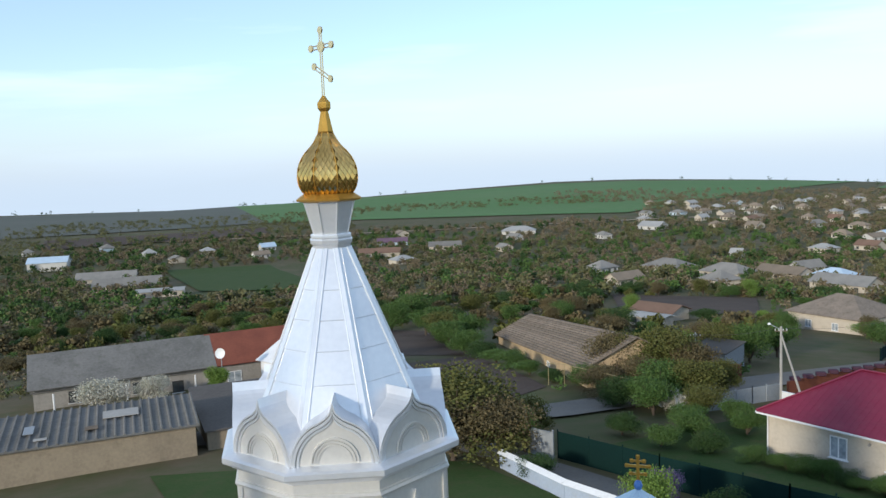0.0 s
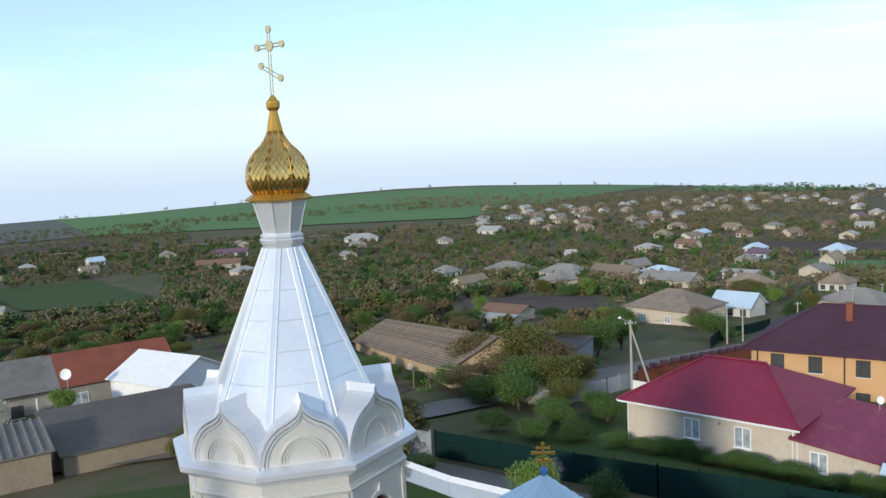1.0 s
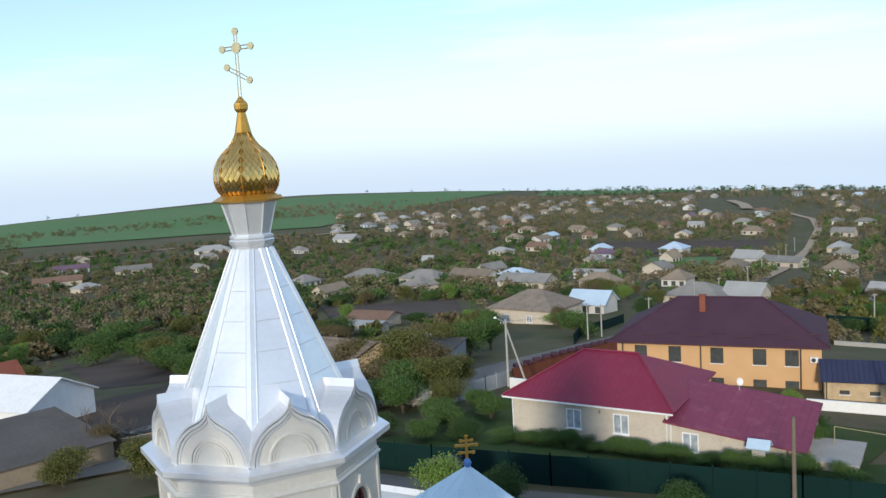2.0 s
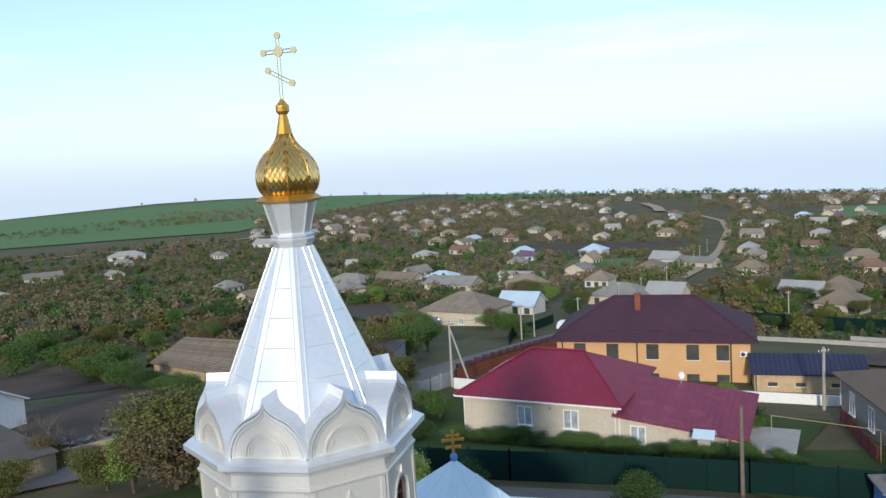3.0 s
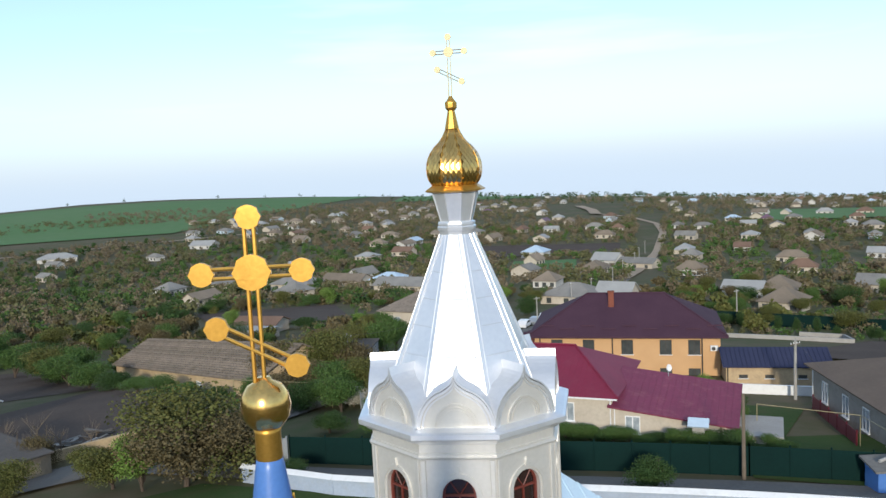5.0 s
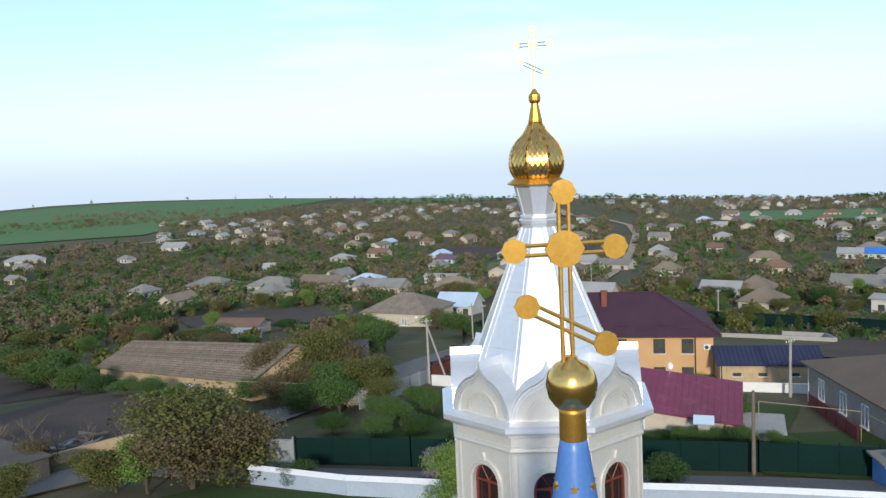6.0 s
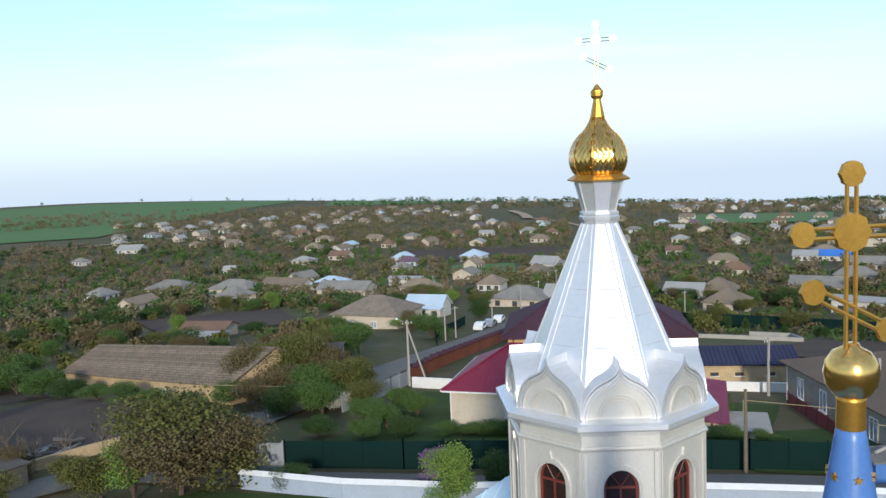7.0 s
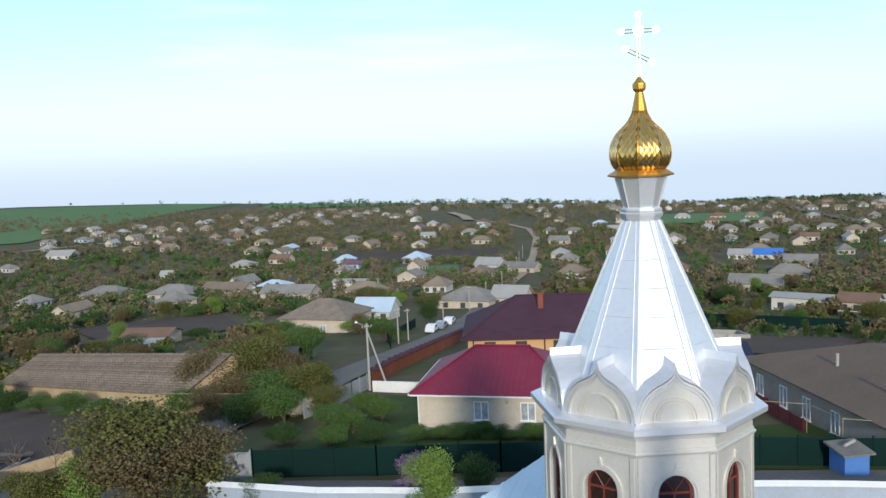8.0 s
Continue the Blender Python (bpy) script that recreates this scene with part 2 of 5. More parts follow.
def tube(bm, a, b, r0, r1=None, n=8):
    """A tapered rod from a to b."""
    r1 = r0 if r1 is None else r1
    a, b = Vector(a), Vector(b)
    q = (b - a).to_track_quat("Z", "Y").to_matrix()
    rings = []
    for c, r in ((a, r0), (b, r1)):
        rings.append([bm.verts.new(c + q @ Vector((r * math.cos(2 * math.pi * i / n), r * math.sin(2 * math.pi * i / n), 0))) for i in range(n)])
    for i in range(n):
        j = (i + 1) % n
        bm.faces.new((rings[0][i], rings[0][j], rings[1][j], rings[1][i]))
    bm.faces.new(rings[0][::-1])
    bm.faces.new(rings[1])
    return bm


def rod(*a, **k):
    return tube(bmesh.new(), *a, **k)


def lathe(profile, angles, cap=True):
    """Rings of (radius, z) turned through the given angles (radians)."""
    bm = bmesh.new()
    rings = [[bm.verts.new((r * math.sin(t), -r * math.cos(t), z)) for t in angles] for r, z in profile]
    n = len(angles)
    for a, b in zip(rings, rings[1:]):
        for i in range(n):
            j = (i + 1) % n
            bm.faces.new((a[i], a[j], b[j], b[i]))
    if cap:
        bm.faces.new(rings[0][::-1])
        bm.faces.new(rings[-1])
    bmesh.ops.recalc_face_normals(bm, faces=bm.faces)
    return bm


ROUND = [2 * math.pi * i / 20 for i in range(20)]

# ---- terrain ----
PROFILE = [(0, 0), (25, -1.95), (45, -4.0), (75, -6.7), (130, -13.5), (200, -20), (300, -27), (400, -32.5), (520, -33)]
CREST = [(-180, -1.8), (-36, -2.2), (-26, -2.5), (-18, -2.4), (-9, -2.05), (0, -1.72), (5, -1.72), (14, -2.05), (25, -2.62), (37, -3.1), (50, -3.65), (61, -3.5), (180, -1.8)]


def line(table, v):
    for (a, za), (b, zb) in zip(table, table[1:]):
        if v <= b:
            return za + (zb - za) * (v - a) / (b - a)
    return table[-1][1]


def ground_z(x, y):
    r = math.hypot(x, y)
    if r <= 520:
        return line(PROFILE, r)
    crest = 17 + 1500 * math.tan(radians(line(CREST, math.degrees(math.atan2(x, y)))))
    if r <= 1500:
        u = (r - 520) / 980
        return -33 + (crest + 33) * (0.35 * u + 0.65 * u * u)
    return crest - (r - 1500) * 0.075


def drape(name, corners, material, label, category, lift=0.06, step=6.0, kind="structure"):
    """A patch of ground cover over a four-cornered plot, laid on the terrain."""
    a, b, c, d = [Vector(p) for p in corners]
    nu = max(2, int(max((b - a).length, (c - d).length) / step))
    nv = max(2, int(max((d - a).length, (c - b).length) / step))
    bm = bmesh.new()
    grid = []
    for i in range(nu + 1):
        row = []
        for j in range(nv + 1):
            u, v = i / nu, j / nv
            p = a.lerp(b, u).lerp(d.lerp(c, u), v)
            row.append(bm.verts.new((p.x, p.y, ground_z(p.x, p.y) + lift)))
        grid.append(row)
    for i in range(nu):
        for j in range(nv):
            bm.faces.new((grid[i][j], grid[i + 1][j], grid[i + 1][j + 1], grid[i][j + 1]))
    bmesh.ops.recalc_face_normals(bm, faces=bm.faces)
    for f in bm.faces:
        if f.normal.z < 0:
            f.normal_flip()
    return tagged(part(name, bm, material), label, category, kind=kind)


def ribbon(name, pts, width, material, label, category, lift=0.1, step=4.0):
    """A road along a polyline, laid on the terrain."""
    bm = bmesh.new()
    path = []
    for (p, q) in zip(pts, pts[1:]):
        p, q = Vector(p), Vector(q)
        n = max(1, int((q - p).length / step))
        path += [p.lerp(q, i / n) for i in range(n)]
    path.append(Vector(pts[-1]))
    rows = []
    for i, p in enumerate(path):
        d = (path[min(i + 1, len(path) - 1)] - path[max(i - 1, 0)]).normalized()
        s = Vector((-d.y, d.x))
        rows.append([bm.verts.new((*(p + s * w * width), ground_z(*(p + s * w * width)) + lift)) for w in (-0.5, -0.17, 0.17, 0.5)])
    for a, b in zip(rows, rows[1:]):
        for k in range(3):
            bm.faces.new((a[k], a[k + 1], b[k + 1], b[k]))
    for f in bm.faces:
        f.normal_update()
        if f.normal.z < 0:
            f.normal_flip()
    return tagged(part(name, bm, material), label, category, kind="structure")


def build_ground():
    radii = [0, 6, 12, 18, 25, 32, 38, 45, 55, 65, 75, 90, 110, 130, 150, 175, 200, 230, 260, 300, 350, 400, 460, 520, 600, 700, 800, 900, 1050, 1200, 1350, 1500, 1800, 2500, 3500, 4600]
    n = 180
    bm = bmesh.new()
    rings = []
    for r in radii[1:]:
        ring = []
        for i in range(n):
            t = 2 * math.pi * i / n
            x, y = r * math.sin(t), r * math.cos(t)
            ring.append(bm.verts.new((x, y, ground_z(x, y))))
        rings.append(ring)
    c = bm.verts.new((0, 0, 0))
    for i in range(n):
        bm.faces.new((c, rings[0][(i + 1) % n], rings[0][i]))
    for a, b in zip(rings, rings[1:]):
        for i in range(n):
            j = (i + 1) % n
            bm.faces.new((a[i], a[j], b[j], b[i]))
    return tagged(part("ground", bm, M["ground"], smooth=True), "rough grass and brown soil sloping into the valley", "ground", kind="structure")


build_ground()


def polar(az, r):
    return (r * math.sin(radians(az)), r * math.cos(radians(az)))


# ground cover: plots, fields, lanes
drape("ploughed_field", [(-38, 66), (-3, 55), (3, 66), (-7, 92)], M["soil"], "bare dark ploughed garden plot", "field")
drape("ploughed_field", [(-20, 95), (-6, 92), (-10, 128), (-34, 140)], M["soil"], "bare dark ploughed garden plot", "field")
drape("yard_grass", [(6.5, 42), (29.5, 21), (46, 33), (24, 57)], M["grass"], "overgrown green grass of a yard", "grass")
drape("yard_grass", [(28, 20), (40, 11), (47, 24), (34, 28)], M["grass"], "overgrown green grass of a yard", "grass", lift=0.09)
drape("churchyard_grass", [(-24, 36), (-2, 38), (8, 26), (-14, 22)], M["grass"], "rough grass below the church", "grass")
drape("meadow", [polar(-25, 300), polar(-15, 262), polar(-20, 420), polar(-27, 430)], M["grass"], "green meadow strip between gardens", "meadow", lift=0.4, step=12)
drape("meadow", [polar(28, 300), polar(33, 300), polar(33, 350), polar(28.5, 350)], M["field_green"], "bright green vegetable plot", "meadow", lift=0.5, step=12)
drape("garden_plot", [polar(6, 165), polar(16, 160), polar(15, 205), polar(5, 210)], M["soil"], "bare brown garden plot in the valley", "field", lift=0.3, step=8)
drape("garden_plot", [polar(24, 390), polar(36, 380), polar(36, 440), polar(25, 450)], M["soil"], "bare brown garden plot in the valley", "field", lift=0.4, step=12)
drape("garden_plot", [polar(55, 112), polar(50, 88), polar(60, 88), polar(62, 116)], M["soil"], "bare brown garden plot in the valley", "field", lift=0.3, step=8)
drape("fallow_field", [polar(-60, 900), polar(-20, 800), polar(-22, 1490), polar(-60, 1490)], M["fallow"], "wide grey-brown fallow field on the far hill", "field", lift=0.7, step=40)
drape("wheat_field", [polar(-20, 800), polar(5, 700), polar(19, 1490), polar(-22, 1490)], M["field_green"], "wide green wheat field on the far hill", "field", lift=0.7, step=40)
drape("wheat_field", [polar(20, 1150), polar(30, 1250), polar(30, 1480), polar(21, 1490)], M["field_green"], "wide green wheat field on the far hill", "field", lift=0.7, step=40)
drape("bare_field", [polar(-34, 620), polar(-20, 640), polar(-20, 720), polar(-34, 720)], M["soil"], "bare brown field on the far slope", "field", lift=1.0, step=30)
drape("meadow", [polar(44, 560), polar(54, 600), polar(54, 720), polar(45, 700)], M["field_green"], "green strip among far houses", "meadow", lift=0.9, step=30)
ribbon("village_road", [(-40, 44), (-8, 48), (4.2, 54.5), (21, 66.5), (55.7, 98.5), (84, 128), (124, 175), (148, 200)], 5.0, M["asphalt"], "worn grey village road", "road", lift=0.2)
ribbon("village_road", [(148, 200), (172, 225), (235, 296), (310, 385), (352, 445), (385, 520), (400, 600)], 4.0, M["dirt_road"], "pale tan road climbing through the village", "road", lift=0.4)
ribbon("village_road", [polar(34.2, 690), polar(33.9, 760), polar(33.0, 850)], 9.0, M["dirt_road"], "pale dirt road up the far slope", "road", lift=1.2, step=20)
ribbon("village_road", [polar(60, 560), polar(56, 760), polar(55, 1000)], 9.0, M["asphalt"], "pale road on the far slope", "road", lift=1.2, step=20)
ribbon("village_road", [polar(-30, 640), polar(-10, 590), polar(10, 640)], 5.0, M["dirt_road"], "pale dirt lane in the valley", "road", lift=0.8, step=20)
ribbon("lane", [(-6, 47), (2.6, 37.0), (11.5, 27.6), (21.6, 21.0), (36, 12.5), (50, 4)], 3.2, M["asphalt"], "dirt lane between the white wall and the fence", "lane", lift=0.12)

# ---- the bell tower ----
CORNERS = [radians(a) for a in (32, 80, 128, 175, 222, 268, 309, 350.5)]     # headings of the eight corners, from -y towards +x


def side(k, r):
    """The two lower corners of side k on a ring of corner radius r, and the outward normal."""
    p = [Vector((r * math.sin(t), -r * math.cos(t), 0)) for t in (CORNERS[k - 1], CORNERS[k])]
    nrm = Vector((p[1] - p[0]).cross(Vector((0, 0, 1)))).normalized()
    return p[0], p[1], nrm


def side_pose(k, r, z):
    """A frame on side k: x along it, y inwards, z up, origin at its middle."""
    a, b, nrm = side(k, r)
    x = (b - a).normalized()
    m = Matrix.Identity(4)
    m.col[0], m.col[1], m.col[2] = (*x, 0), (*(-nrm), 0), (0, 0, 1, 0)
    m.col[3] = (*((a + b) / 2 + Vector((0, 0, z))), 1)
    return m, (b - a).length


def place(bm, m):
    bmesh.ops.transform(bm, matrix=m, verts=bm.verts)
    return bm


def ogee(w, h, n=9):
    """Half outline of a keel arch from its foot to its tip: half width w, height h."""
    pts = []
    for i in range(n):
        t = i / (n - 1) * radians(62)
        pts.append((w * math.cos(t), h * 0.80 * math.sin(t) / math.sin(radians(62)) * 0.86))
    x1, z1 = pts[-1]
    for i in range(1, 6):
        u = i / 5
        pts.append((x1 * (1 - u) ** 1.7, z1 + (h - z1) * (0.75 * u + 0.25 * u * u)))
    return pts


def arch_profile(w, h, n=12):
    return [(w * math.cos(math.pi / 2 * i / n), h * math.sin(math.pi / 2 * i / n)) for i in range(n + 1)]


def outline(half):
    return half + [(-x, z) for x, z in half[::-1] if x > 1e-6]


def slab(pts, y0, y1):
    """A solid from an outline in x and z, between two depths."""
    bm = bmesh.new()
    f = [bm.verts.new((x, y0, z)) for x, z in pts]
    b = [bm.verts.new((x, y1, z)) for x, z in pts]
    n = len(pts)
    bm.faces.new(f)
    bm.faces.new(b[::-1])
    for i in range(n):
        j = (i + 1) % n
        bm.faces.new((f[i], b[i], b[j], f[j]))
    bmesh.ops.recalc_face_normals(bm, faces=bm.faces)
    return bm


def band(outer, inner, y0, y1):
    """An open moulding between two outlines of as many points, between two depths."""
    bm = bmesh.new()
    rows = [[bm.verts.new((x, y, z)) for x, z in pts] for pts, y in ((outer, y1), (outer, y0), (inner, y0), (inner, y1))]
    n = len(outer)
    for a, b in zip(rows, rows[1:]):
        for i in range(n - 1):
            bm.faces.new((a[i], a[i + 1], b[i + 1], b[i]))
    bmesh.ops.recalc_face_normals(bm, faces=bm.faces)
    return bm


def orthodox_cross(parent, base, height, half, disc, gap, rod_r, heading, material, arm_at=0.68, foot_at=0.31):
    """A three-armed cross of twin rods with discs at the ends, standing at base; heading in degrees of its front."""
    t = radians(heading)
    m = Matrix.Translation(base) @ Matrix.Rotation(t, 4, "Z")
    def rods(a, b):
        bm = bmesh.new()
        a, b = Vector(a), Vector(b)
        d = (b - a).normalized()
        s = Vector((-d.z, 0, d.x)) * gap
        for k in (-1, 1):
            tube(bm, a + s * k, b + s * k, rod_r, n=6)
        return place(bm, m)
    def plate(c, r):
        bm = bmesh.new()
        n = 16
        for y0, y1 in ((-rod_r * 1.2, rod_r * 1.2),):
            f = [bm.verts.new((c[0] + r * (1 + 0.07 * math.cos(8 * 2 * math.pi * i / n)) * math.cos(2 * math.pi * i / n), y0, c[1] + r * math.sin(2 * math.pi * i / n))) for i in range(n)]
            b = [bm.verts.new((v.co.x, y1, v.co.z)) for v in f]
            bm.faces.new(f)
            bm.faces.new(b[::-1])
            for i in range(n):
                bm.faces.new((f[i], b[i], b[(i + 1) % n], f[(i + 1) % n]))
        bmesh.ops.recalc_face_normals(bm, faces=bm.faces)
        return place(bm, m)
    zc, zl = height * arm_at, height * foot_at
    part("cross_post", rods((0, 0, 0), (0, 0, height - disc)), material, parent)
    part("cross_arm", rods((-half, 0, zc), (half, 0, zc)), material, parent)
    part("cross_footrest", rods((-half * 0.68, 0, zl + half * 0.36), (half * 0.68, 0, zl - half * 0.36)), material, parent)
    part("cross_centre", plate((0, zc), disc * 1.5), material, parent)
    for c in ((0, height - disc), (-half + disc * 0.6, zc), (half - disc * 0.6, zc), (-half * 0.68, zl + half * 0.36), (half * 0.68, zl - half * 0.36)):
        part("cross_disc", plate(c, disc), material, parent)


def bell_tower():
    T = thing("bell_tower", pose(0, 0, 0), "white metal-clad octagonal church bell tower with a gilded onion dome", "tower")
    S = M["silver"]
    part("plinth", lathe([(2.6, -0.6), (2.6, 0.9), (2.3, 1.0)], CORNERS), M["concrete"], T)
    part("shaft", lathe([(2.22, 0.9), (2.22, 8.2), (2.4, 8.25), (2.4, 8.45), (2.18, 8.6)], CORNERS), M["plaster"], T)
    # drum sides, each with an arched opening
    for k in range(8):
        m, w = side_pose(k, 2.28, 8.35)
        hw, top, sill, spring = w / 2, 2.95, 0.55, 1.74
        ow, oh = 0.37, 0.41
        bm = bmesh.new()
        arch = [(-ow, sill)] + [(-ow * math.cos(math.pi * i / 12), spring + oh * math.sin(math.pi * i / 12)) for i in range(13)] + [(ow, sill)]
        def quad(*p):
            bm.faces.new([bm.verts.new((x, 0, z)) for x, z in p])
        quad((-hw, 0), (hw, 0), (hw, sill), (-hw, sill))
        quad((-hw, sill), (-ow, sill), (-ow, spring), (-hw, spring))
        quad((ow, sill), (hw, sill), (hw, spring), (ow, spring))
        for a, b in zip(arch[1:-1], arch[2:-1]):
            quad(a, b, (b[0], top), (a[0], top))
        quad((-hw, spring), (-ow, spring), (-ow, top), (-hw, top))
        quad((ow, spring), (hw, spring), (hw, top), (ow, top))
        for a, b in zip(arch, arch[1:]):
            bm.faces.new([bm.verts.new(v) for v in ((a[0], 0, a[1]), (b[0], 0, b[1]), (b[0], 0.22, b[1]), (a[0], 0.22, a[1]))])
        bmesh.ops.remove_doubles(bm, verts=bm.verts, dist=0.001)
        bmesh.ops.recalc_face_normals(bm, faces=bm.faces)
        wall = part("drum_side", place(bm, m), M["plaster"], T)
        # moulding round the arch with a pointed keystone
        o = [((ow + 0.13) * math.cos(math.pi * i / 12), spring + (oh + 0.13) * math.sin(math.pi * i / 12)) for i in range(13)]
        i_ = [((ow + 0.05) * math.cos(math.pi * i / 12), spring + (oh + 0.05) * math.sin(math.pi * i / 12)) for i in range(13)]
        o = [(ow + 0.13, sill)] + o + [(-ow - 0.13, sill)]
        i_ = [(ow + 0.05, sill)] + i_ + [(-ow - 0.05, sill)]
        part("arch_moulding", place(band(o, i_, -0.035, 0.0), m), M["plaster"], wall)
        part("keystone", place(slab([(-0.05, spring + oh + 0.10), (0.05, spring + oh + 0.10), (0.022, spring + oh + 0.22), (0, spring + oh + 0.28), (-0.022, spring + oh + 0.22)], -0.045, 0), m), M["plaster"], wall)
        # window
        win = part("window", place(band([(x * 0.995, z) for x, z in arch], [(x * 0.84, sill + 0.06 + (z - sill) * 0.95) for x, z in arch], 0.10, 0.18), m), M["window_brown"], T, "red-brown arched wooden window")
        part("pane", place(slab([(x * 0.86, sill + 0.05 + (z - sill) * 0.955) for x, z in arch], 0.145, 0.155), m), M["dark_glass"], win)
        bm = boxm(-0.018, 0.11, sill + 0.05, 0.018, 0.15, spring + 0.02)
        box(bm, -0.33, 0.108, spring - 0.025, 0.33, 0.152, spring + 0.025)
        box(bm, -0.33, 0.112, sill + 0.55, 0.33, 0.148, sill + 0.58)
        for s in (-1, 1):
            tube(bm, (0, 0.13, spring), (s * 0.20, 0.13, spring + 0.30), 0.014, n=4)
        part("glazing_bar", place(bm, m), M["window_brown"], win)
        for x in (-hw + 0.02, hw - 0.13):
            part("corner_strip", place(boxm(x, -0.04, 0, x + 0.11, 0, 2.56, bevel=0.012), m), M["plaster"], wall)
    # mouldings and cornice
    part("string_course", lathe([(2.26, 10.91), (2.34, 10.93), (2.36, 10.98), (2.31, 11.02), (2.31, 11.05), (2.26, 11.07)], CORNERS, cap=False), M["plaster"], T)
    part("cornice", lathe([(2.24, 11.20), (2.31, 11.27), (2.38, 11.29), (2.47, 11.38), (2.57, 11.41), (2.59, 11.44), (2.59, 11.54), (2.52, 11.57), (2.0, 11.66), (0.2, 11.67)], CORNERS), S, T)
    # keel-arched gables
    for k in range(8):
        m, w = side_pose(k, 2.29, 11.60)
        half = ogee(w / 2 - 0.012, 1.08)
        G = part("gable", place(slab(outline(half), 0.0, 0.03), m), M["plaster"], T)
        # roof of the gable: the same outline carried back to the spire
        bm = bmesh.new()
        pts = outline(half)
        n = len(pts)
        def back(x, z):
            r_at = 2.02 - (z + 11.60 - 11.66) * 0.425
            ap = r_at * 0.923
            return max(0.06, 2.29 * 0.925 - ap + 0.10)
        rows = [[bm.verts.new((x, -0.05, z + 0.02)) for x, z in pts], [bm.verts.new((x, back(x, z), z + 0.02)) for x, z in pts]]
        for i in range(n - 1):
            bm.faces.new((rows[0][i], rows[0][i + 1], rows[1][i + 1], rows[1][i]))
        bm.normal_update()
        bmesh.ops.solidify(bm, geom=bm.faces[:], thickness=0.03)
        bmesh.ops.recalc_face_normals(bm, faces=bm.faces)
        part("gable_roof", place(bm, m), S, G)
        ow = w / 2 - 0.012
        for s0, s1, y in ((1.0, 0.93, -0.055), (0.90, 0.85, -0.03)):
            part("gable_rim", place(band(outline([(x * s0, z * s0) for x, z in half]), outline([(x * s1, z * s1) for x, z in half]), y, 0.0), m), S, G)
        for r0, r1, y in ((0.46, 0.425, -0.035), (0.395, 0.365, -0.025), (0.335, 0.31, -0.018)):
            a0 = [(r0 * math.cos(math.pi * i / 14), 0.05 + r0 * 1.05 * math.sin(math.pi * i / 14)) for i in range(15)]
            a1 = [(r1 * math.cos(math.pi * i / 14), 0.05 + r1 * 1.05 * math.sin(math.pi * i / 14)) for i in range(15)]
            part("arch_moulding", place(band(a0, a1, y, 0.0), m), M["plaster"], G)
    # spire: eight sheets with seams and standing ridges
    Z0, Z1, R0, R1 = 11.66, 15.5, 2.02, 0.39
    spire = part("spire", lathe([(R0 - 0.02, Z0), (R1 - 0.02, Z1)], CORNERS), S, T)
    cuts = [0.0, 0.16, 0.33, 0.49, 0.64, 0.79, 1.0]
    for k in range(8):
        for c0, c1 in zip(cuts, cuts[1:]):
            bm = bmesh.new()
            q = []
            for c, e in ((c0, 0.004), (c1, -0.004)):
                r, z = R0 + (R1 - R0) * c, Z0 + (Z1 - Z0) * c
                a, b, nrm = side(k, r)
                d = (b - a).normalized() * 0.01
                o = nrm * (0.012 if c == c1 else 0.02) - Vector((0, 0, 0))
                q += [(a + d + o, z), (b - d + o, z)] if c == c0 else [(b - d + o, z + 0.012), (a + d + o, z + 0.012)]
            f = bm.faces.new([bm.verts.new((p.x, p.y, z)) for p, z in q])
            bm.normal_update()
            bmesh.ops.solidify(bm, geom=[f], thickness=0.012)
            (pa, za), (pb, zb) = q[0], q[1]
            if c0 > 0:
                tube(bm, (pa.x, pa.y, za), (pb.x, pb.y, zb), 0.011, n=4)
            bmesh.ops.recalc_face_normals(bm, faces=bm.faces)
            part("sheet", bm, S, spire)
        t = CORNERS[k]
        bm = bmesh.new()
        # ridge cap: two narrow strips meeting over the corner, with a raised edge on each
        for s in (-1, 1):
            vs = []
            for r, z, wd in ((R0, Z0, 0.11), (R1, Z1, 0.07)):
                tc = Vector((math.sin(t), -math.cos(t), 0))
                kk = k if s < 0 else (k + 1) % 8
                a, b, nrm = side(kk, r)
                along = (a - b).normalized() if s < 0 else (b - a).normalized()
                o = nrm * 0.03
                p = tc * r
                vs.append((p + tc * 0.035, z, p + along * wd + o, z))
            (p0, z0, q0, _), (p1, z1, q1, _) = vs
            f = bm.faces.new([bm.verts.new((v.x, v.y, z)) for v, z in ((p0, z0), (q0, z0), (q1, z1), (p1, z1))])
            tube(bm, (q0.x, q0.y, z0), (q1.x, q1.y, z1), 0.016, n=5)
            bm.normal_update()
            bmesh.ops.solidify(bm, geom=[f], thickness=0.01)
        bmesh.ops.recalc_face_normals(bm, faces=bm.faces)
        part("ridge_cap", bm, S, spire)
    # neck
    part("neck_ring", lathe([(0.40, 15.42), (0.42, 15.55), (0.46, 15.60), (0.47, 15.66), (0.44, 15.69), (0.45, 15.72), (0.45, 15.76), (0.38, 15.79)], CORNERS), S, T)
    neck = part("neck", lathe([(0.37, 15.77), (0.54, 16.42), (0.56, 16.46)], CORNERS), S, T)
    for t in CORNERS:
        part("neck_strip", rod((0.375 * math.sin(t), -0.375 * math.cos(t), 15.78), (0.55 * math.sin(t), -0.55 * math.cos(t), 16.43), 0.016, n=5), S, neck)
    part("dome_skirt", lathe([(0.55, 16.44), (0.715, 16.475), (0.72, 16.50), (0.65, 16.545), (0.56, 16.60), (0.50, 16.62)], CORNERS), M["gold_dull"], T)
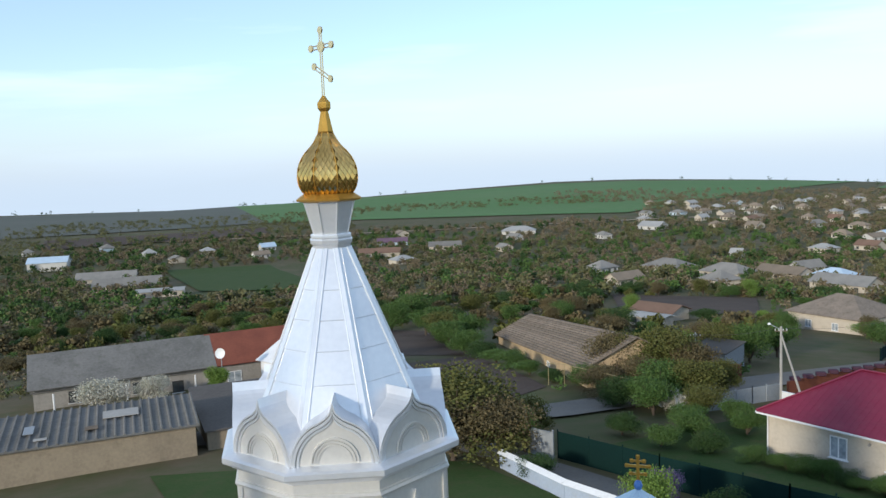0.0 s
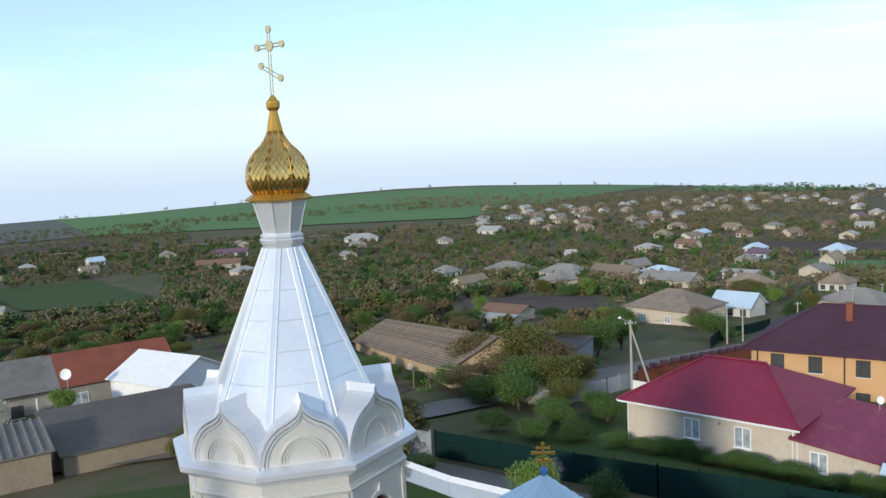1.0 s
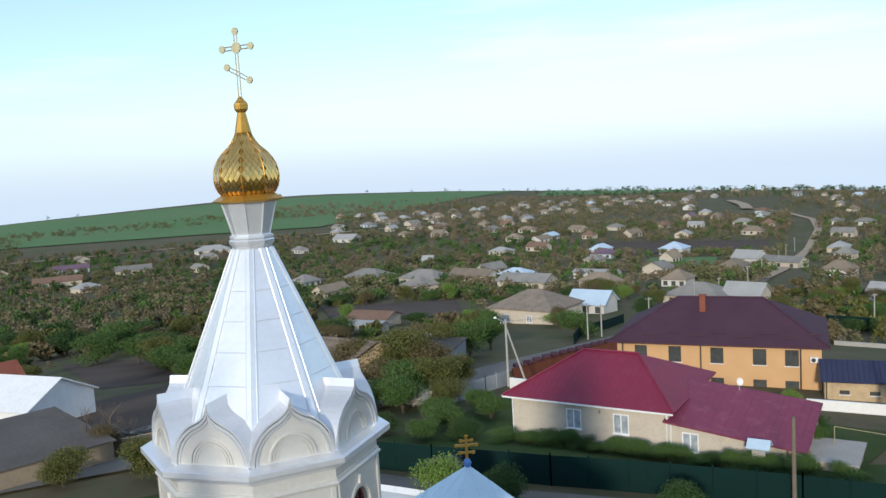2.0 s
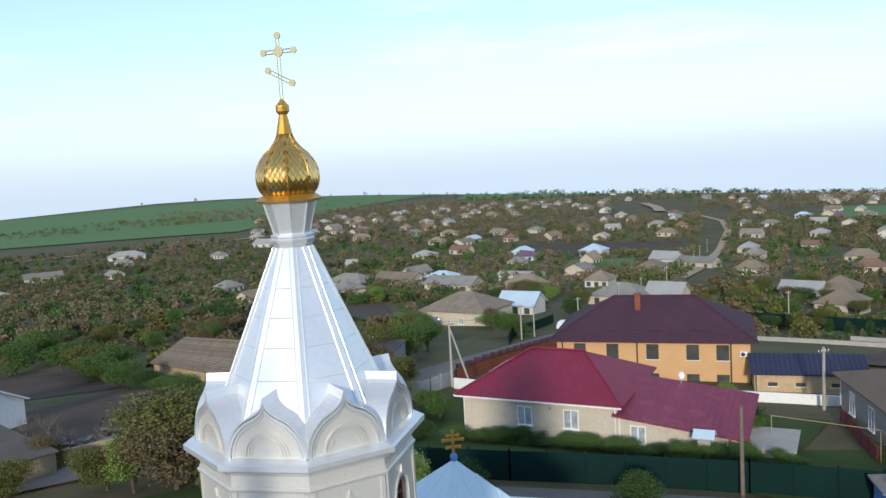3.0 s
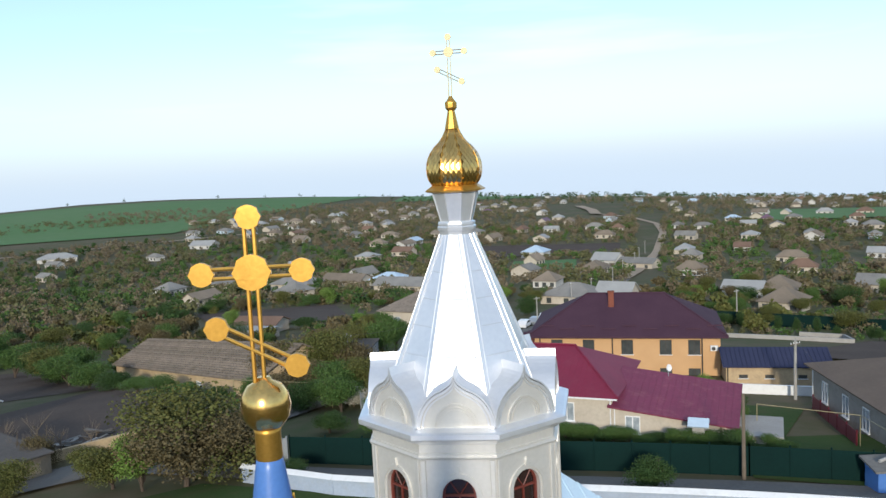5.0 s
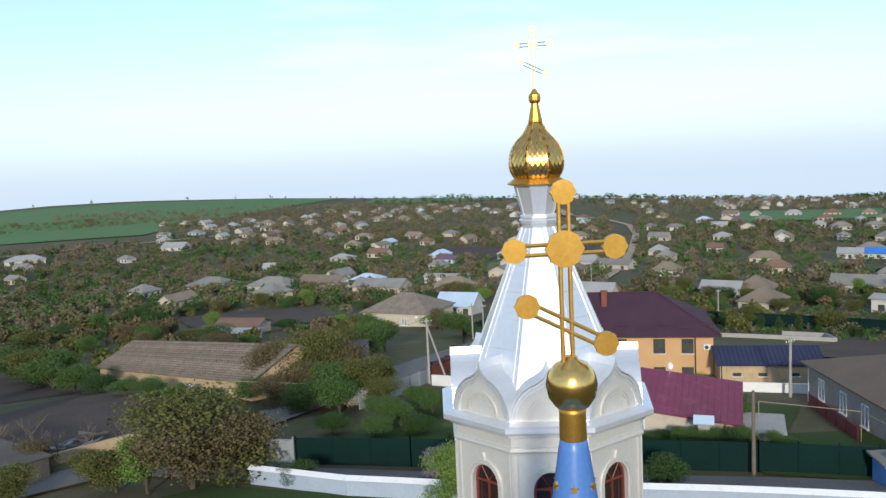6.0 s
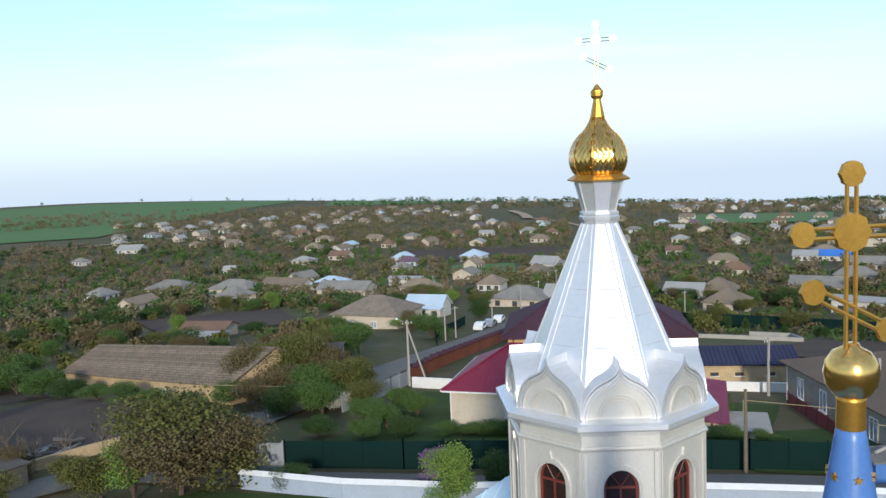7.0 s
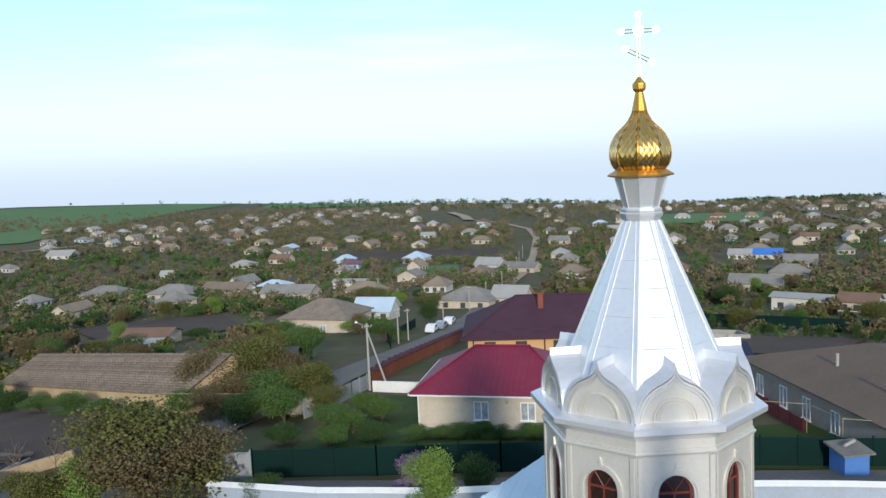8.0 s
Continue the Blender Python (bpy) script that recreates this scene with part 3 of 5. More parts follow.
    # onion dome: eight lobes covered with diamond plates
    prof = [(0.50, 16.58), (0.575, 16.66), (0.63, 16.76), (0.655, 16.87), (0.66, 16.98), (0.648, 17.10), (0.612, 17.22), (0.55, 17.34), (0.455, 17.46), (0.325, 17.58), (0.225, 17.70), (0.155, 17.86)]
    dome = part("onion_dome", lathe([(r - 0.012, z) for r, z in prof], CORNERS), M["gold_under"], T, "gilded onion dome with diamond plates")
    def prof_at(u):
        u = min(max(u, 0), 1) * (len(prof) - 1)
        i = min(int(u), len(prof) - 2)
        f = u - i
        return prof[i][0] + (prof[i + 1][0] - prof[i][0]) * f, prof[i][1] + (prof[i + 1][1] - prof[i][1]) * f
    rng = random.Random(4)
    rows_n, across = 14, 2.0
    for k in range(8):
        for j in range(rows_n):
            for c in range(-3, 4):
                off = 0.5 if j % 2 else 0.0
                uc = (c + off) / across
                if abs(uc) > 0.99:
                    continue
                def spot(u, v):
                    u = max(-1, min(1, u))
                    r, z = prof_at(v)
                    a, b, nrm = side(k, r)
                    p = a.lerp(b, (u + 1) / 2) + nrm * 0.004
                    return Vector((p.x, p.y, z)), nrm
                v0 = j / (rows_n + 1)
                dv, du = 1.0 / (rows_n + 1), 0.5 / across
                pts = [spot(uc, v0), spot(uc + du, v0 + dv), spot(uc, v0 + 2 * dv), spot(uc - du, v0 + dv)]
                cen = sum((p for p, _ in pts), Vector()) / 4
                tilt = [0.012, 0.008, 0.004, 0.008]
                bm = bmesh.new()
                try:
                    f = bm.faces.new([bm.verts.new(cen.lerp(p, 0.95) + nn * h) for (p, nn), h in zip(pts, tilt)])
                except ValueError:
                    bm.free()
                    continue
                bm.normal_update()
                bmesh.ops.solidify(bm, geom=[f], thickness=0.006)
                bmesh.ops.recalc_face_normals(bm, faces=bm.faces)
                PLATES.append(bm)
        t = CORNERS[k]
        bm = bmesh.new()
        for (r, z), (r2, z2) in zip(prof, prof[1:]):
            tube(bm, (r * math.sin(t), -r * math.cos(t), z), (r2 * math.sin(t), -r2 * math.cos(t), z2), 0.013, n=5)
        part("dome_rib", bm, M["gold_dull"], dome)
    for i, bm in enumerate(PLATES):
        part("plate", bm, M["gold"], dome)
    part("finial_cone", lathe([(0.16, 17.84), (0.17, 17.87), (0.085, 18.27), (0.09, 18.29)], CORNERS), M["gold_dull"], T, smooth=False)
    part("finial_ball", lathe([(0.08, 18.27), (0.12, 18.31), (0.14, 18.34), (0.145, 18.43), (0.14, 18.46), (0.10, 18.50), (0.05, 18.57), (0.03, 18.60)], CORNERS), M["gold_dull"], T)
    orthodox_cross(T, (0, 0, 18.58), 1.40, 0.41, 0.075, 0.035, 0.014, -40, M["glare_gold"], 0.71, 0.34)
    return T


PLATES = []
bell_tower()


# ---- the church under the blue spire ----
def church():
    C = thing("church", pose(-6.71, -11.07, 0.08, 0, 0, -35), "white church with a blue roof and a blue gold-starred spire", "church")
    part("wall", boxm(-4.6, -6.5, -0.6, 4.6, 6.5, 6.6), M["plaster"], C)
    bm = slab([(-5.0, 6.5), (5.0, 6.5), (0, 8.9)], -6.9, 6.9)
    part("roof", bm, M["blue_paint"], C)
    part("cupola", lathe([(1.25, 7.4), (1.25, 10.6), (1.45, 10.75), (1.45, 10.95), (1.2, 11.05)], CORNERS), M["plaster"], C)
    sp = part("spire", lathe([(1.35, 11.0), (1.2, 11.3), (0.85, 11.9), (0.52, 12.8), (0.33, 13.6), (0.20, 14.25), (0.115, 14.82), (0.085, 14.98)], ROUND), M["blue_paint"], C, "blue painted spire with gold stars", smooth=True)
    for z, r in ((14.55, 0.155), (14.25, 0.21), (13.9, 0.28)):
        for i in range(6):
            t = 2 * math.pi * (i + (0.5 if z == 14.25 else 0)) / 6
            bm = bmesh.new()
            pts = []
            for j in range(10):
                rr = 0.034 if j % 2 == 0 else 0.015
                pts.append((rr * math.sin(j * math.pi / 5), rr * math.cos(j * math.pi / 5)))
            bm2 = slab(pts, -0.014, 0.02)
            place(bm2, Matrix.Rotation(t, 4, "Z") @ Matrix.Translation((0, -r, z)))
            bm.free()
            part("star", bm2, M["gold_dull"], sp)
    part("finial_collar", lathe([(0.098, 14.88), (0.104, 14.90), (0.10, 15.10), (0.11, 15.14)], ROUND), M["gold_dull"], C, smooth=True)
    part("finial_ball", lathe([(0.075, 15.115), (0.13, 15.15), (0.178, 15.22), (0.195, 15.31), (0.178, 15.40), (0.13, 15.47), (0.06, 15.505), (0.05, 15.53)], ROUND), M["gold"], C, smooth=True)
    orthodox_cross(C, (-0.02, -0.03, 15.49), 1.36, 0.43, 0.092, 0.036, 0.017, 13.5, M["gold_dull"], 0.625, 0.205)


church()


# ---- houses ----
def window_on(parent, x, y, z, w, h, frame_m, out=-1, lights=2, sill=True):
    """A framed window on a wall that faces -y (out=-1) at depth y; z is its foot."""
    y0, y1 = y - 0.06, y + 0.05
    bm = bmesh.new()
    t = 0.07
    for a in ((x - w / 2, z, x - w / 2 + t, z + h), (x + w / 2 - t, z, x + w / 2, z + h), (x - w / 2 + t, z, x + w / 2 - t, z + t), (x - w / 2 + t, z + h - t, x + w / 2 - t, z + h)):
        box(bm, a[0], y0, a[1], a[2], y1, a[3])
    for i in range(1, lights):
        c = x - w / 2 + w * i / lights
        box(bm, c - 0.04, y0 + 0.004, z + t, c + 0.04, y1, z + h - t)
    W = part("window", bm, frame_m, parent)
    part("pane", boxm(x - w / 2 + t, y - 0.025, z + t, x + w / 2 - t, y + 0.02, z + h - t), M["glass"] if frame_m is M["darkframe"] else M["pane_light"], W)
    if sill:
        part("window_sill", boxm(x - w / 2 - 0.08, y - 0.16, z - 0.06, x + w / 2 + 0.08, y + 0.02, z), M["white"], W)
    return W


def roof_mesh(L, W, zt, rise, over, kind, ridge=None, thick=0.12, rows=0):
    """Hipped, gabled or single-pitched roof over a plan from (0,0) to (L,W) with eaves at zt."""
    bm = bmesh.new()
    x0, x1, y0, y1 = -over, L + over, -over, W + over
    if kind == "hip":
        rl = ridge if ridge is not None else max(0.2, L - W)
        a, b = (L - rl) / 2, (L + rl) / 2
        r0, r1 = (a, W / 2, zt + rise), (b, W / 2, zt + rise)
        faces = [((x0, y0, zt), (x1, y0, zt), r1, r0), ((x1, y0, zt), (x1, y1, zt), r1), ((x1, y1, zt), (x0, y1, zt), r0, r1), ((x0, y1, zt), (x0, y0, zt), r0)]
    elif kind == "gable":
        r0, r1 = (x0, W / 2, zt + rise), (x1, W / 2, zt + rise)
        faces = [((x0, y0, zt), (x1, y0, zt), r1, r0), ((x1, y1, zt), (x0, y1, zt), r0, r1)]
    else:
        faces = [((x0, y0, zt), (x1, y0, zt), (x1, y1, zt + rise), (x0, y1, zt + rise))]
    vs = {}
    def v(c):
        c = tuple(round(k, 4) for k in c)
        if c not in vs:
            vs[c] = bm.verts.new(c)
        return vs[c]
    fs = [bm.faces.new([v(c) for c in f]) for f in faces]
    bmesh.ops.recalc_face_normals(bm, faces=bm.faces)
    for f in bm.faces:
        f.normal_update()
    if sum(f.normal.z for f in bm.faces) < 0:
        for f in bm.faces:
            f.normal_flip()
    bm.normal_update()
    bmesh.ops.solidify(bm, geom=bm.faces[:], thickness=thick)
    bmesh.ops.recalc_face_normals(bm, faces=bm.faces)
    return bm


def wall_mesh(L, W, z0, zt, kind, rise):
    if kind == "gable":
        return place(slab([(0, z0), (W, z0), (W, zt - 0.02), (W / 2, zt + rise - 0.05), (0, zt - 0.02)], 0, L), Matrix(((0, 1, 0, 0), (1, 0, 0, 0), (0, 0, 1, 0), (0, 0, 0, 1))))
    if kind == "shed":
        return place(slab([(0, z0), (W, z0), (W, zt + rise * 0.9 - 0.16), (0, zt - 0.14)], 0, L), Matrix(((0, 1, 0, 0), (1, 0, 0, 0), (0, 0, 1, 0), (0, 0, 0, 1))))
    return boxm(0, 0, z0, L, W, zt - 0.02)


def house(name, a, rot, L, W, z0, zt, rise, kind, wall_m, roof_m, label, category="house", over=0.4, ridge=None, wins=(), frame_m=None, win_size=(1.2, 1.3), win_z=0.9, chimney=None, group="", slope=0.0):
    """a: the front left corner in plan; z0, zt: foot and eaves; wins: distances along the front."""
    H = thing(name, pose(a[0], a[1], z0, 0, 0, rot), label, category, group)
    sh = Matrix.Identity(4)
    sh[2][0] = slope
    part("wall", place(wall_mesh(L, W, -1.2, zt - z0, kind, rise), sh), wall_m, H)
    part("roof", place(roof_mesh(L, W, zt - z0, rise, over, kind, ridge), sh), roof_m, H)
    for x in wins:
        window_on(H, x, 0, win_z + slope * x, *win_size, frame_m or M["white"])
    if chimney:
        cx, cy, ch = chimney
        c = part("chimney", boxm(cx - 0.3, cy - 0.3, zt - z0 + 0.1, cx + 0.3, cy + 0.3, ch, bevel=0.02), M["tile_red"], H)
        part("chimney_cap", boxm(cx - 0.38, cy - 0.38, ch, cx + 0.38, cy + 0.38, ch + 0.08), M["brickwall"], c)
    return H


def ribs(H, L, W, zt, rise, over, n, material, kind="gable", r=0.025):
    """Standing seams on the front slope of a roof of H."""
    for i in range(n):
        x = -over + (L + 2 * over) * (i + 0.5) / n
        bm = rod((x, -over, zt + 0.03), (x, W / 2 if kind == "gable" else W + over, zt + rise + 0.03), r, n=4)
        part("seam", bm, material, H)


RED = house("red_roof_house", (18.6, 41.75), -45.3, 12.0, 10.5, -4.1, -0.85, 2.5, "hip", M["cream"], M["crimson"], "single-storey cream house with a crimson hipped metal roof", over=0.55, ridge=4.4, wins=(5.0, 8.6), win_size=(1.15, 1.45), win_z=1.15, group="")
EXT = house("red_roof_annexe", (26.95, 33.1), -45.3, 8.6, 6.4, -4.3, -1.55, 1.3, "shed", M["cream"], M["crimson_old"], "low cream annexe with a faded crimson sheet roof", over=0.3, wins=(1.5,), win_size=(1.1, 1.3), win_z=0.95, slope=-0.11)
ORANGE = house("orange_house", (35.7, 59.7), -37, 19.0, 12.5, -7.8, -2.0, 3.4, "hip", M["orange"], M["plum"], "two-storey orange house with a plum hipped metal roof", over=0.7, ridge=8.4, chimney=(8.0, 4.2, 9.7))
for fz in (0.75, 3.75):
    for u in (0.125, 0.30, 0.51, 0.715, 0.865):
        window_on(ORANGE, u * 19.0, 0, fz, 1.2, 1.55, M["darkframe"])
NAVY = house("navy_roof_annexe", (48.6, 45.0), -36, 9.5, 6.0, -6.9, -4.2, 1.2, "gable", M["ochre"], M["navy"], "low annexe with a navy metal tile roof", over=0.35, wins=(1.6, 4.0, 7.0), win_size=(0.8, 0.35), win_z=1.5, frame_m=M["darkframe"])
BROWN = house("brown_roof_house", (47.6, 33.5), -115.9, 19.5, 14.5, -5.0, -1.5, 2.3, "hip", M["greyplaster"], M["brownroof"], "grey house with a broad brown hipped sheet roof", over=0.6, ridge=6.0, wins=(2.4, 6.2, 9.6, 13.4), win_size=(1.1, 1.7), win_z=0.9)
BARN = house("clay_barn", (-4.9, 108.0), -74.4, 44.1, 10.4, -12.5, -9.4, 2.9, "gable", M["ochre"], M["tile_brown"], "long ochre clay barn under an old brown tile roof", category="barn", over=0.5, wins=(29.5,), win_size=(1.3, 1.4), win_z=0.8, slope=0.125)
LONG = house("long_grey_house", (-50.8, 62.5), 31.5, 18.5, 9.0, -7.7, -5.0, 2.9, "gable", M["greyplaster"], M["slate"], "long low house with a grey sheet roof and porch", over=0.5, wins=(4.0, 10.5, 14.0), win_z=0.7, frame_m=M["darkframe"])
REDLONG = house("red_tile_house", (-34.8, 72.3), 31.5, 12.5, 9.0, -8.1, -5.0, 2.9, "gable", M["greyplaster"], M["tile_red"], "low plastered house with a red tile roof", over=0.4, wins=(2.2, 7.0), win_z=0.9, win_size=(1.6, 1.3))
house("white_gable_house", (-16.8, 73.6), 145, 9.0, 8.5, -7.0, -4.2, 2.3, "gable", M["white"], M["white"], "shed with a white boarded gable and pale roof", category="shed", over=0.4)
CORR = house("corrugated_shed", (-43.4, 29.8), 29.0, 23.5, 7.0, -4.4, -1.7, 0.5, "shed", M["clay_dim"], M["slate"], "clay-walled shed with a grey corrugated roof", category="shed", over=0.3)
house("felt_roof_shed", (-22.6, 42.6), 30.0, 13.0, 13.0, -5.1, -2.7, 0.25, "shed", M["clay_dim"], M["felt"], "flat shed with a dark felt roof", category="shed", over=0.2)
house("hip_roof_cottage", (44.6, 136.6), -50, 14.0, 12.0, -15.0, -11.7, 3.0, "hip", M["cream"], M["tile_brown"], "cottage with a tall tan hipped roof", over=0.5, ridge=3.0, wins=(4, 9))

# ---- vegetation ----
def leaf_cloud(rng, blobs, count, size, flat=0.75):
    """Vertices and triangles of many small leaf tufts spread through a set of blobs (centre, radii)."""
    V, F = [], []
    weights = [b[1][0] * b[1][1] * b[1][2] for b in blobs]
    for _ in range(count):
        c, r = rng.choices(blobs, weights)[0]
        d = Vector((rng.gauss(0, 1), rng.gauss(0, 1), rng.gauss(0, 1))).normalized()
        k = rng.uniform(0.05, 1.0) ** 0.45 * rng.uniform(0.85, 1.25)
        p = Vector((c[0] + d.x * r[0] * k, c[1] + d.y * r[1] * k, c[2] + d.z * r[2] * k))
        s = size * rng.uniform(0.6, 1.4)
        q = Euler((rng.uniform(0, 6.3), rng.uniform(0, 6.3), rng.uniform(0, 6.3))).to_matrix()
        i = len(V)
        for u, v in ((-0.5, 0), (0, -0.45), (0.55, 0), (0.05, 0.5)):
            V.append(p + q @ Vector((u * s, v * s, 0.12 * s * rng.uniform(-1, 1))))
        F += [(i, i + 1, i + 2, i + 3)]
    return V, F


def crown_blobs(rng, w, h, z0, n):
    out = []
    for i in range(n):
        a = rng.uniform(0, 6.28)
        rr = rng.uniform(0.0, 0.66) * w / 2
        z = z0 + rng.uniform(0.2, 0.78) * h
        s = rng.uniform(0.24, 0.42)
        out.append(((rr * math.cos(a), rr * math.sin(a), z), (w * s * 0.75, w * s * 0.75, h * s * 0.62)))
    return out


def tree_meshes(seed, w, h, leaves, size, leaf, trunk_h, blobs=9):
    rng = random.Random(seed)
    bl = crown_blobs(rng, w, h - trunk_h * 0.7, trunk_h * 0.7, blobs)
    V, F = leaf_cloud(rng, bl, leaves, size)
    crown = bpy.data.meshes.new("crown")
    crown.from_pydata([tuple(v) for v in V], [], F)
    crown.materials.append(leaf)
    bm = bmesh.new()
    r = 0.03 * h
    tube(bm, (0, 0, -0.4), (0.05 * h * rng.uniform(-1, 1), 0.05 * h * rng.uniform(-1, 1), trunk_h), r, r * 0.7, n=7)
    for c, rad in bl:
        a = Vector((c[0] * 0.1, c[1] * 0.1, trunk_h * rng.uniform(0.7, 1.0)))
        m = a.lerp(Vector(c), 0.55) + Vector((0, 0, 0.08 * h))
        tube(bm, a, m, r * 0.5, r * 0.3, n=5)
        for _ in range(2):
            tube(bm, m, Vector(c) + Vector((rng.uniform(-1, 1) * rad[0], rng.uniform(-1, 1) * rad[1], rng.uniform(0, 1) * rad[2])), r * 0.28, r * 0.08, n=4)
    trunk = to_mesh("trunk", bm, M["bark"])
    return crown, trunk


KINDS = {}
for key, leaf, lab in (("green", "leaf_green", "leafy green garden tree in spring"), ("olive", "leaf_olive_near", "olive-green budding tree in a garden"), ("brown", "leaf_brown_near", "brown tree just coming into leaf"), ("dark", "leaf_dark", "dense dark green bushy tree"), ("fresh", "leaf_fresh", "fresh light green young tree in leaf"), ("blossom", "blossom", "fruit tree in white blossom"), ("lilac", "blossom_lilac", "lilac bush in bloom")):
    KINDS[key] = [(tree_meshes(hash_seed, 5.0, 5.0, 11000, 0.125, M[leaf], 0.7, 12), lab) for hash_seed in ((len(key) * 7 + 1), (len(key) * 7 + 2))]


def tree(kind, x, y, h, w, seed=0, group="", label=""):
    (crown, trunk), lab = KINDS[kind][seed % 2]
    rng = random.Random(int(x * 13 + y * 7 + seed))
    T = thing("tree" if h > 2 else "shrub", pose(x, y, ground_z(x, y)) @ Matrix.Rotation(rng.uniform(0, 6.3), 4, "Z") @ Matrix.Diagonal((w / 5, w / 5, h / 5, 1)), label or lab, "tree" if h > 2 else "shrub", group)
    for n, me in (("crown", crown), ("trunk", trunk)):
        o = new(n, me)
        o.parent = T
    return T


KEEP_OUT = []


def blocked(x, y, pad=0.0):
    for cx, cy, rot, L, W in KEEP_OUT:
        c, s = math.cos(-rot), math.sin(-rot)
        dx, dy = x - cx, y - cy
        u, v = dx * c - dy * s, dx * s + dy * c
        if -pad < u < L + pad and -pad < v < W + pad:
            return True
    return False


for ob in list(scene.objects):
    if ob.type == "EMPTY" and ob.get("category") in ("house", "barn", "shed"):
        w = [c for c in ob.children if c.name.startswith("wall")][0]
        b = [Vector(v) for v in w.bound_box]
        KEEP_OUT.append((ob.location.x, ob.location.y, ob.matrix_world.to_euler().z, max(v.x for v in b), max(v.y for v in b)))

# trees near the church and round the barn
tree("olive", -1.9, 40.0, 6.0, 10.0, 0, label="broad half-leafed tree beside the white wall")
tree("brown", -3.0, 38.4, 5.2, 8.0, 1)
tree("brown", 0.6, 39.0, 4.6, 6.0, 0)
tree("fresh", -5.6, 39.4, 4.2, 4.6, 1)
tree("olive", -7.4, 41.5, 3.2, 5.0, 1)
tree("fresh", 1.9, 40.6, 3.4, 3.2, 0)
tree("fresh", 8.4, 23.8, 3.6, 3.0, 0)

# further trees by the road, the barn and in the yards
for kind, x, y, h, w, k in (("olive", 14.5, 68.5, 6.2, 7.5, 0), ("brown", 17.0, 66.0, 5.4, 6.5, 1), ("olive", 17.0, 59.5, 4.4, 6.5, 1), ("brown", 13.0, 63.5, 3.6, 5.0, 0), ("green", 14.0, 59.0, 3.6, 6.0, 0), ("brown", 9.5, 67.2, 5.2, 6.0, 0), ("olive", 12.2, 69.0, 6.0, 6.5, 1), ("green", 7.0, 66.0, 2.6, 4.2, 0), ("olive", 19.0, 63.0, 3.2, 4.6, 0), ("green", 12.0, 57.0, 3.0, 5.0, 1), ("olive", 16.5, 54.5, 2.6, 4.4, 0), ("dark", 9.5, 56.5, 2.8, 4.2, 1), ("brown", 8.0, 61.0, 2.8, 4.6, 0), ("green", 18.5, 47.5, 2.0, 3.6, 1), ("dark", 15.0, 42.0, 1.7, 3.2, 0), ("green", 11.5, 43.0, 1.8, 3.4, 1), ("blossom", 13.8, 55.2, 2.2, 3.4, 0), ("green", 12.2, 53.6, 3.4, 5.0, 1), ("fresh", 18.0, 77.0, 5.0, 4.0, 1), ("green", 27.0, 85.5, 5.0, 6.0, 0), ("green", 32.0, 93.0, 5.2, 6.5, 1), ("olive", 24.0, 84.5, 4.8, 6.0, 0), ("dark", -5.5, 90.0, 2.6, 5.0, 0), ("green", -3.5, 84.0, 2.0, 4.5, 1), ("green", -1.5, 78.5, 1.9, 4.5, 0), ("green", 1.0, 73.5, 1.8, 3.8, 1), ("dark", 3.5, 69.5, 1.6, 3.4, 0), ("green", -11.0, 102.0, 4.0, 6.5, 0), ("green", -10.0, 110.0, 5.0, 7.0, 1), ("dark", -15.0, 118.0, 5.2, 7.5, 1), ("green", -24.0, 145.0, 6.0, 9.0, 0), ("dark", -36.0, 155.0, 6.0, 9.0, 0)):
    tree(kind, x, y, h, w, k)
for kind, x, y, h, w, k in (("blossom", -41.5, 60.8, 3.6, 5.5, 0), ("blossom", -36.8, 62.2, 3.2, 4.0, 1), ("fresh", -31.5, 66.0, 3.4, 3.4, 1), ("lilac", 9.6, 27.6, 2.6, 2.2, 0), ("dark", 12.8, 25.6, 2.2, 2.8, 1), ("dark", 21.0, 20.4, 2.4, 3.2, 0), ("dark", 3.0, 34.0, 1.6, 2.6, 1), ("olive", 1.8, 43.5, 3.2, 4.0, 0), ("green", 14.5, 45.0, 2.2, 3.4, 0), ("green", 18.5, 50.0, 2.4, 3.6, 1), ("green", 14.0, 49.0, 2.2, 4.0, 1), ("dark", 38.0, 33.0, 2.6, 3.6, 0), ("green", 36.5, 30.5, 2.2, 2.4, 1), ("fresh", 41.5, 39.5, 2.4, 1.8, 0), ("dark", 9.0, 46.5, 2.0, 3.4, 0), ("green", -8.5, 95.0, 3.4, 6.0, 0), ("dark", -12.5, 106.0, 3.6, 6.0, 1), ("olive", -13.0, 112.0, 5.0, 7.0, 0), ("green", -19.0, 126.0, 5.4, 8.0, 1), ("green", -27.0, 134.0, 5.4, 8.0, 0), ("olive", -14.0, 44.0, 2.8, 4.0, 0), ("olive", -8.5, 45.5, 2.6, 3.6, 1), ("brown", -12.0, 51.0, 2.6, 3.0, 0)):
    tree(kind, x, y, h, w, k)

# low shrubs along the foot of the crimson-roofed house
rng = random.Random(21)
for i in range(26):
    u = i / 25 * 23.5
    x, y = 18.2 + 0.703 * u - 0.9 + rng.uniform(-0.4, 0.4), 40.6 - 0.711 * u - 0.9 + rng.uniform(-0.4, 0.4)
    tree(rng.choice(("green", "dark", "green")), x, y, rng.uniform(0.7, 1.5), rng.uniform(1.4, 2.6), i, group="shrubs along the house")
# spruces behind the navy-roofed annexe
for i in range(14):
    x, y = 90 + 10 * i / 13 + rng.uniform(-1, 1), 92 - 44 * i / 13 + rng.uniform(-1, 1)
    tree("dark", x, y, rng.uniform(1.8, 3.0), rng.uniform(1.2, 1.8), i, group="row of young conifers")

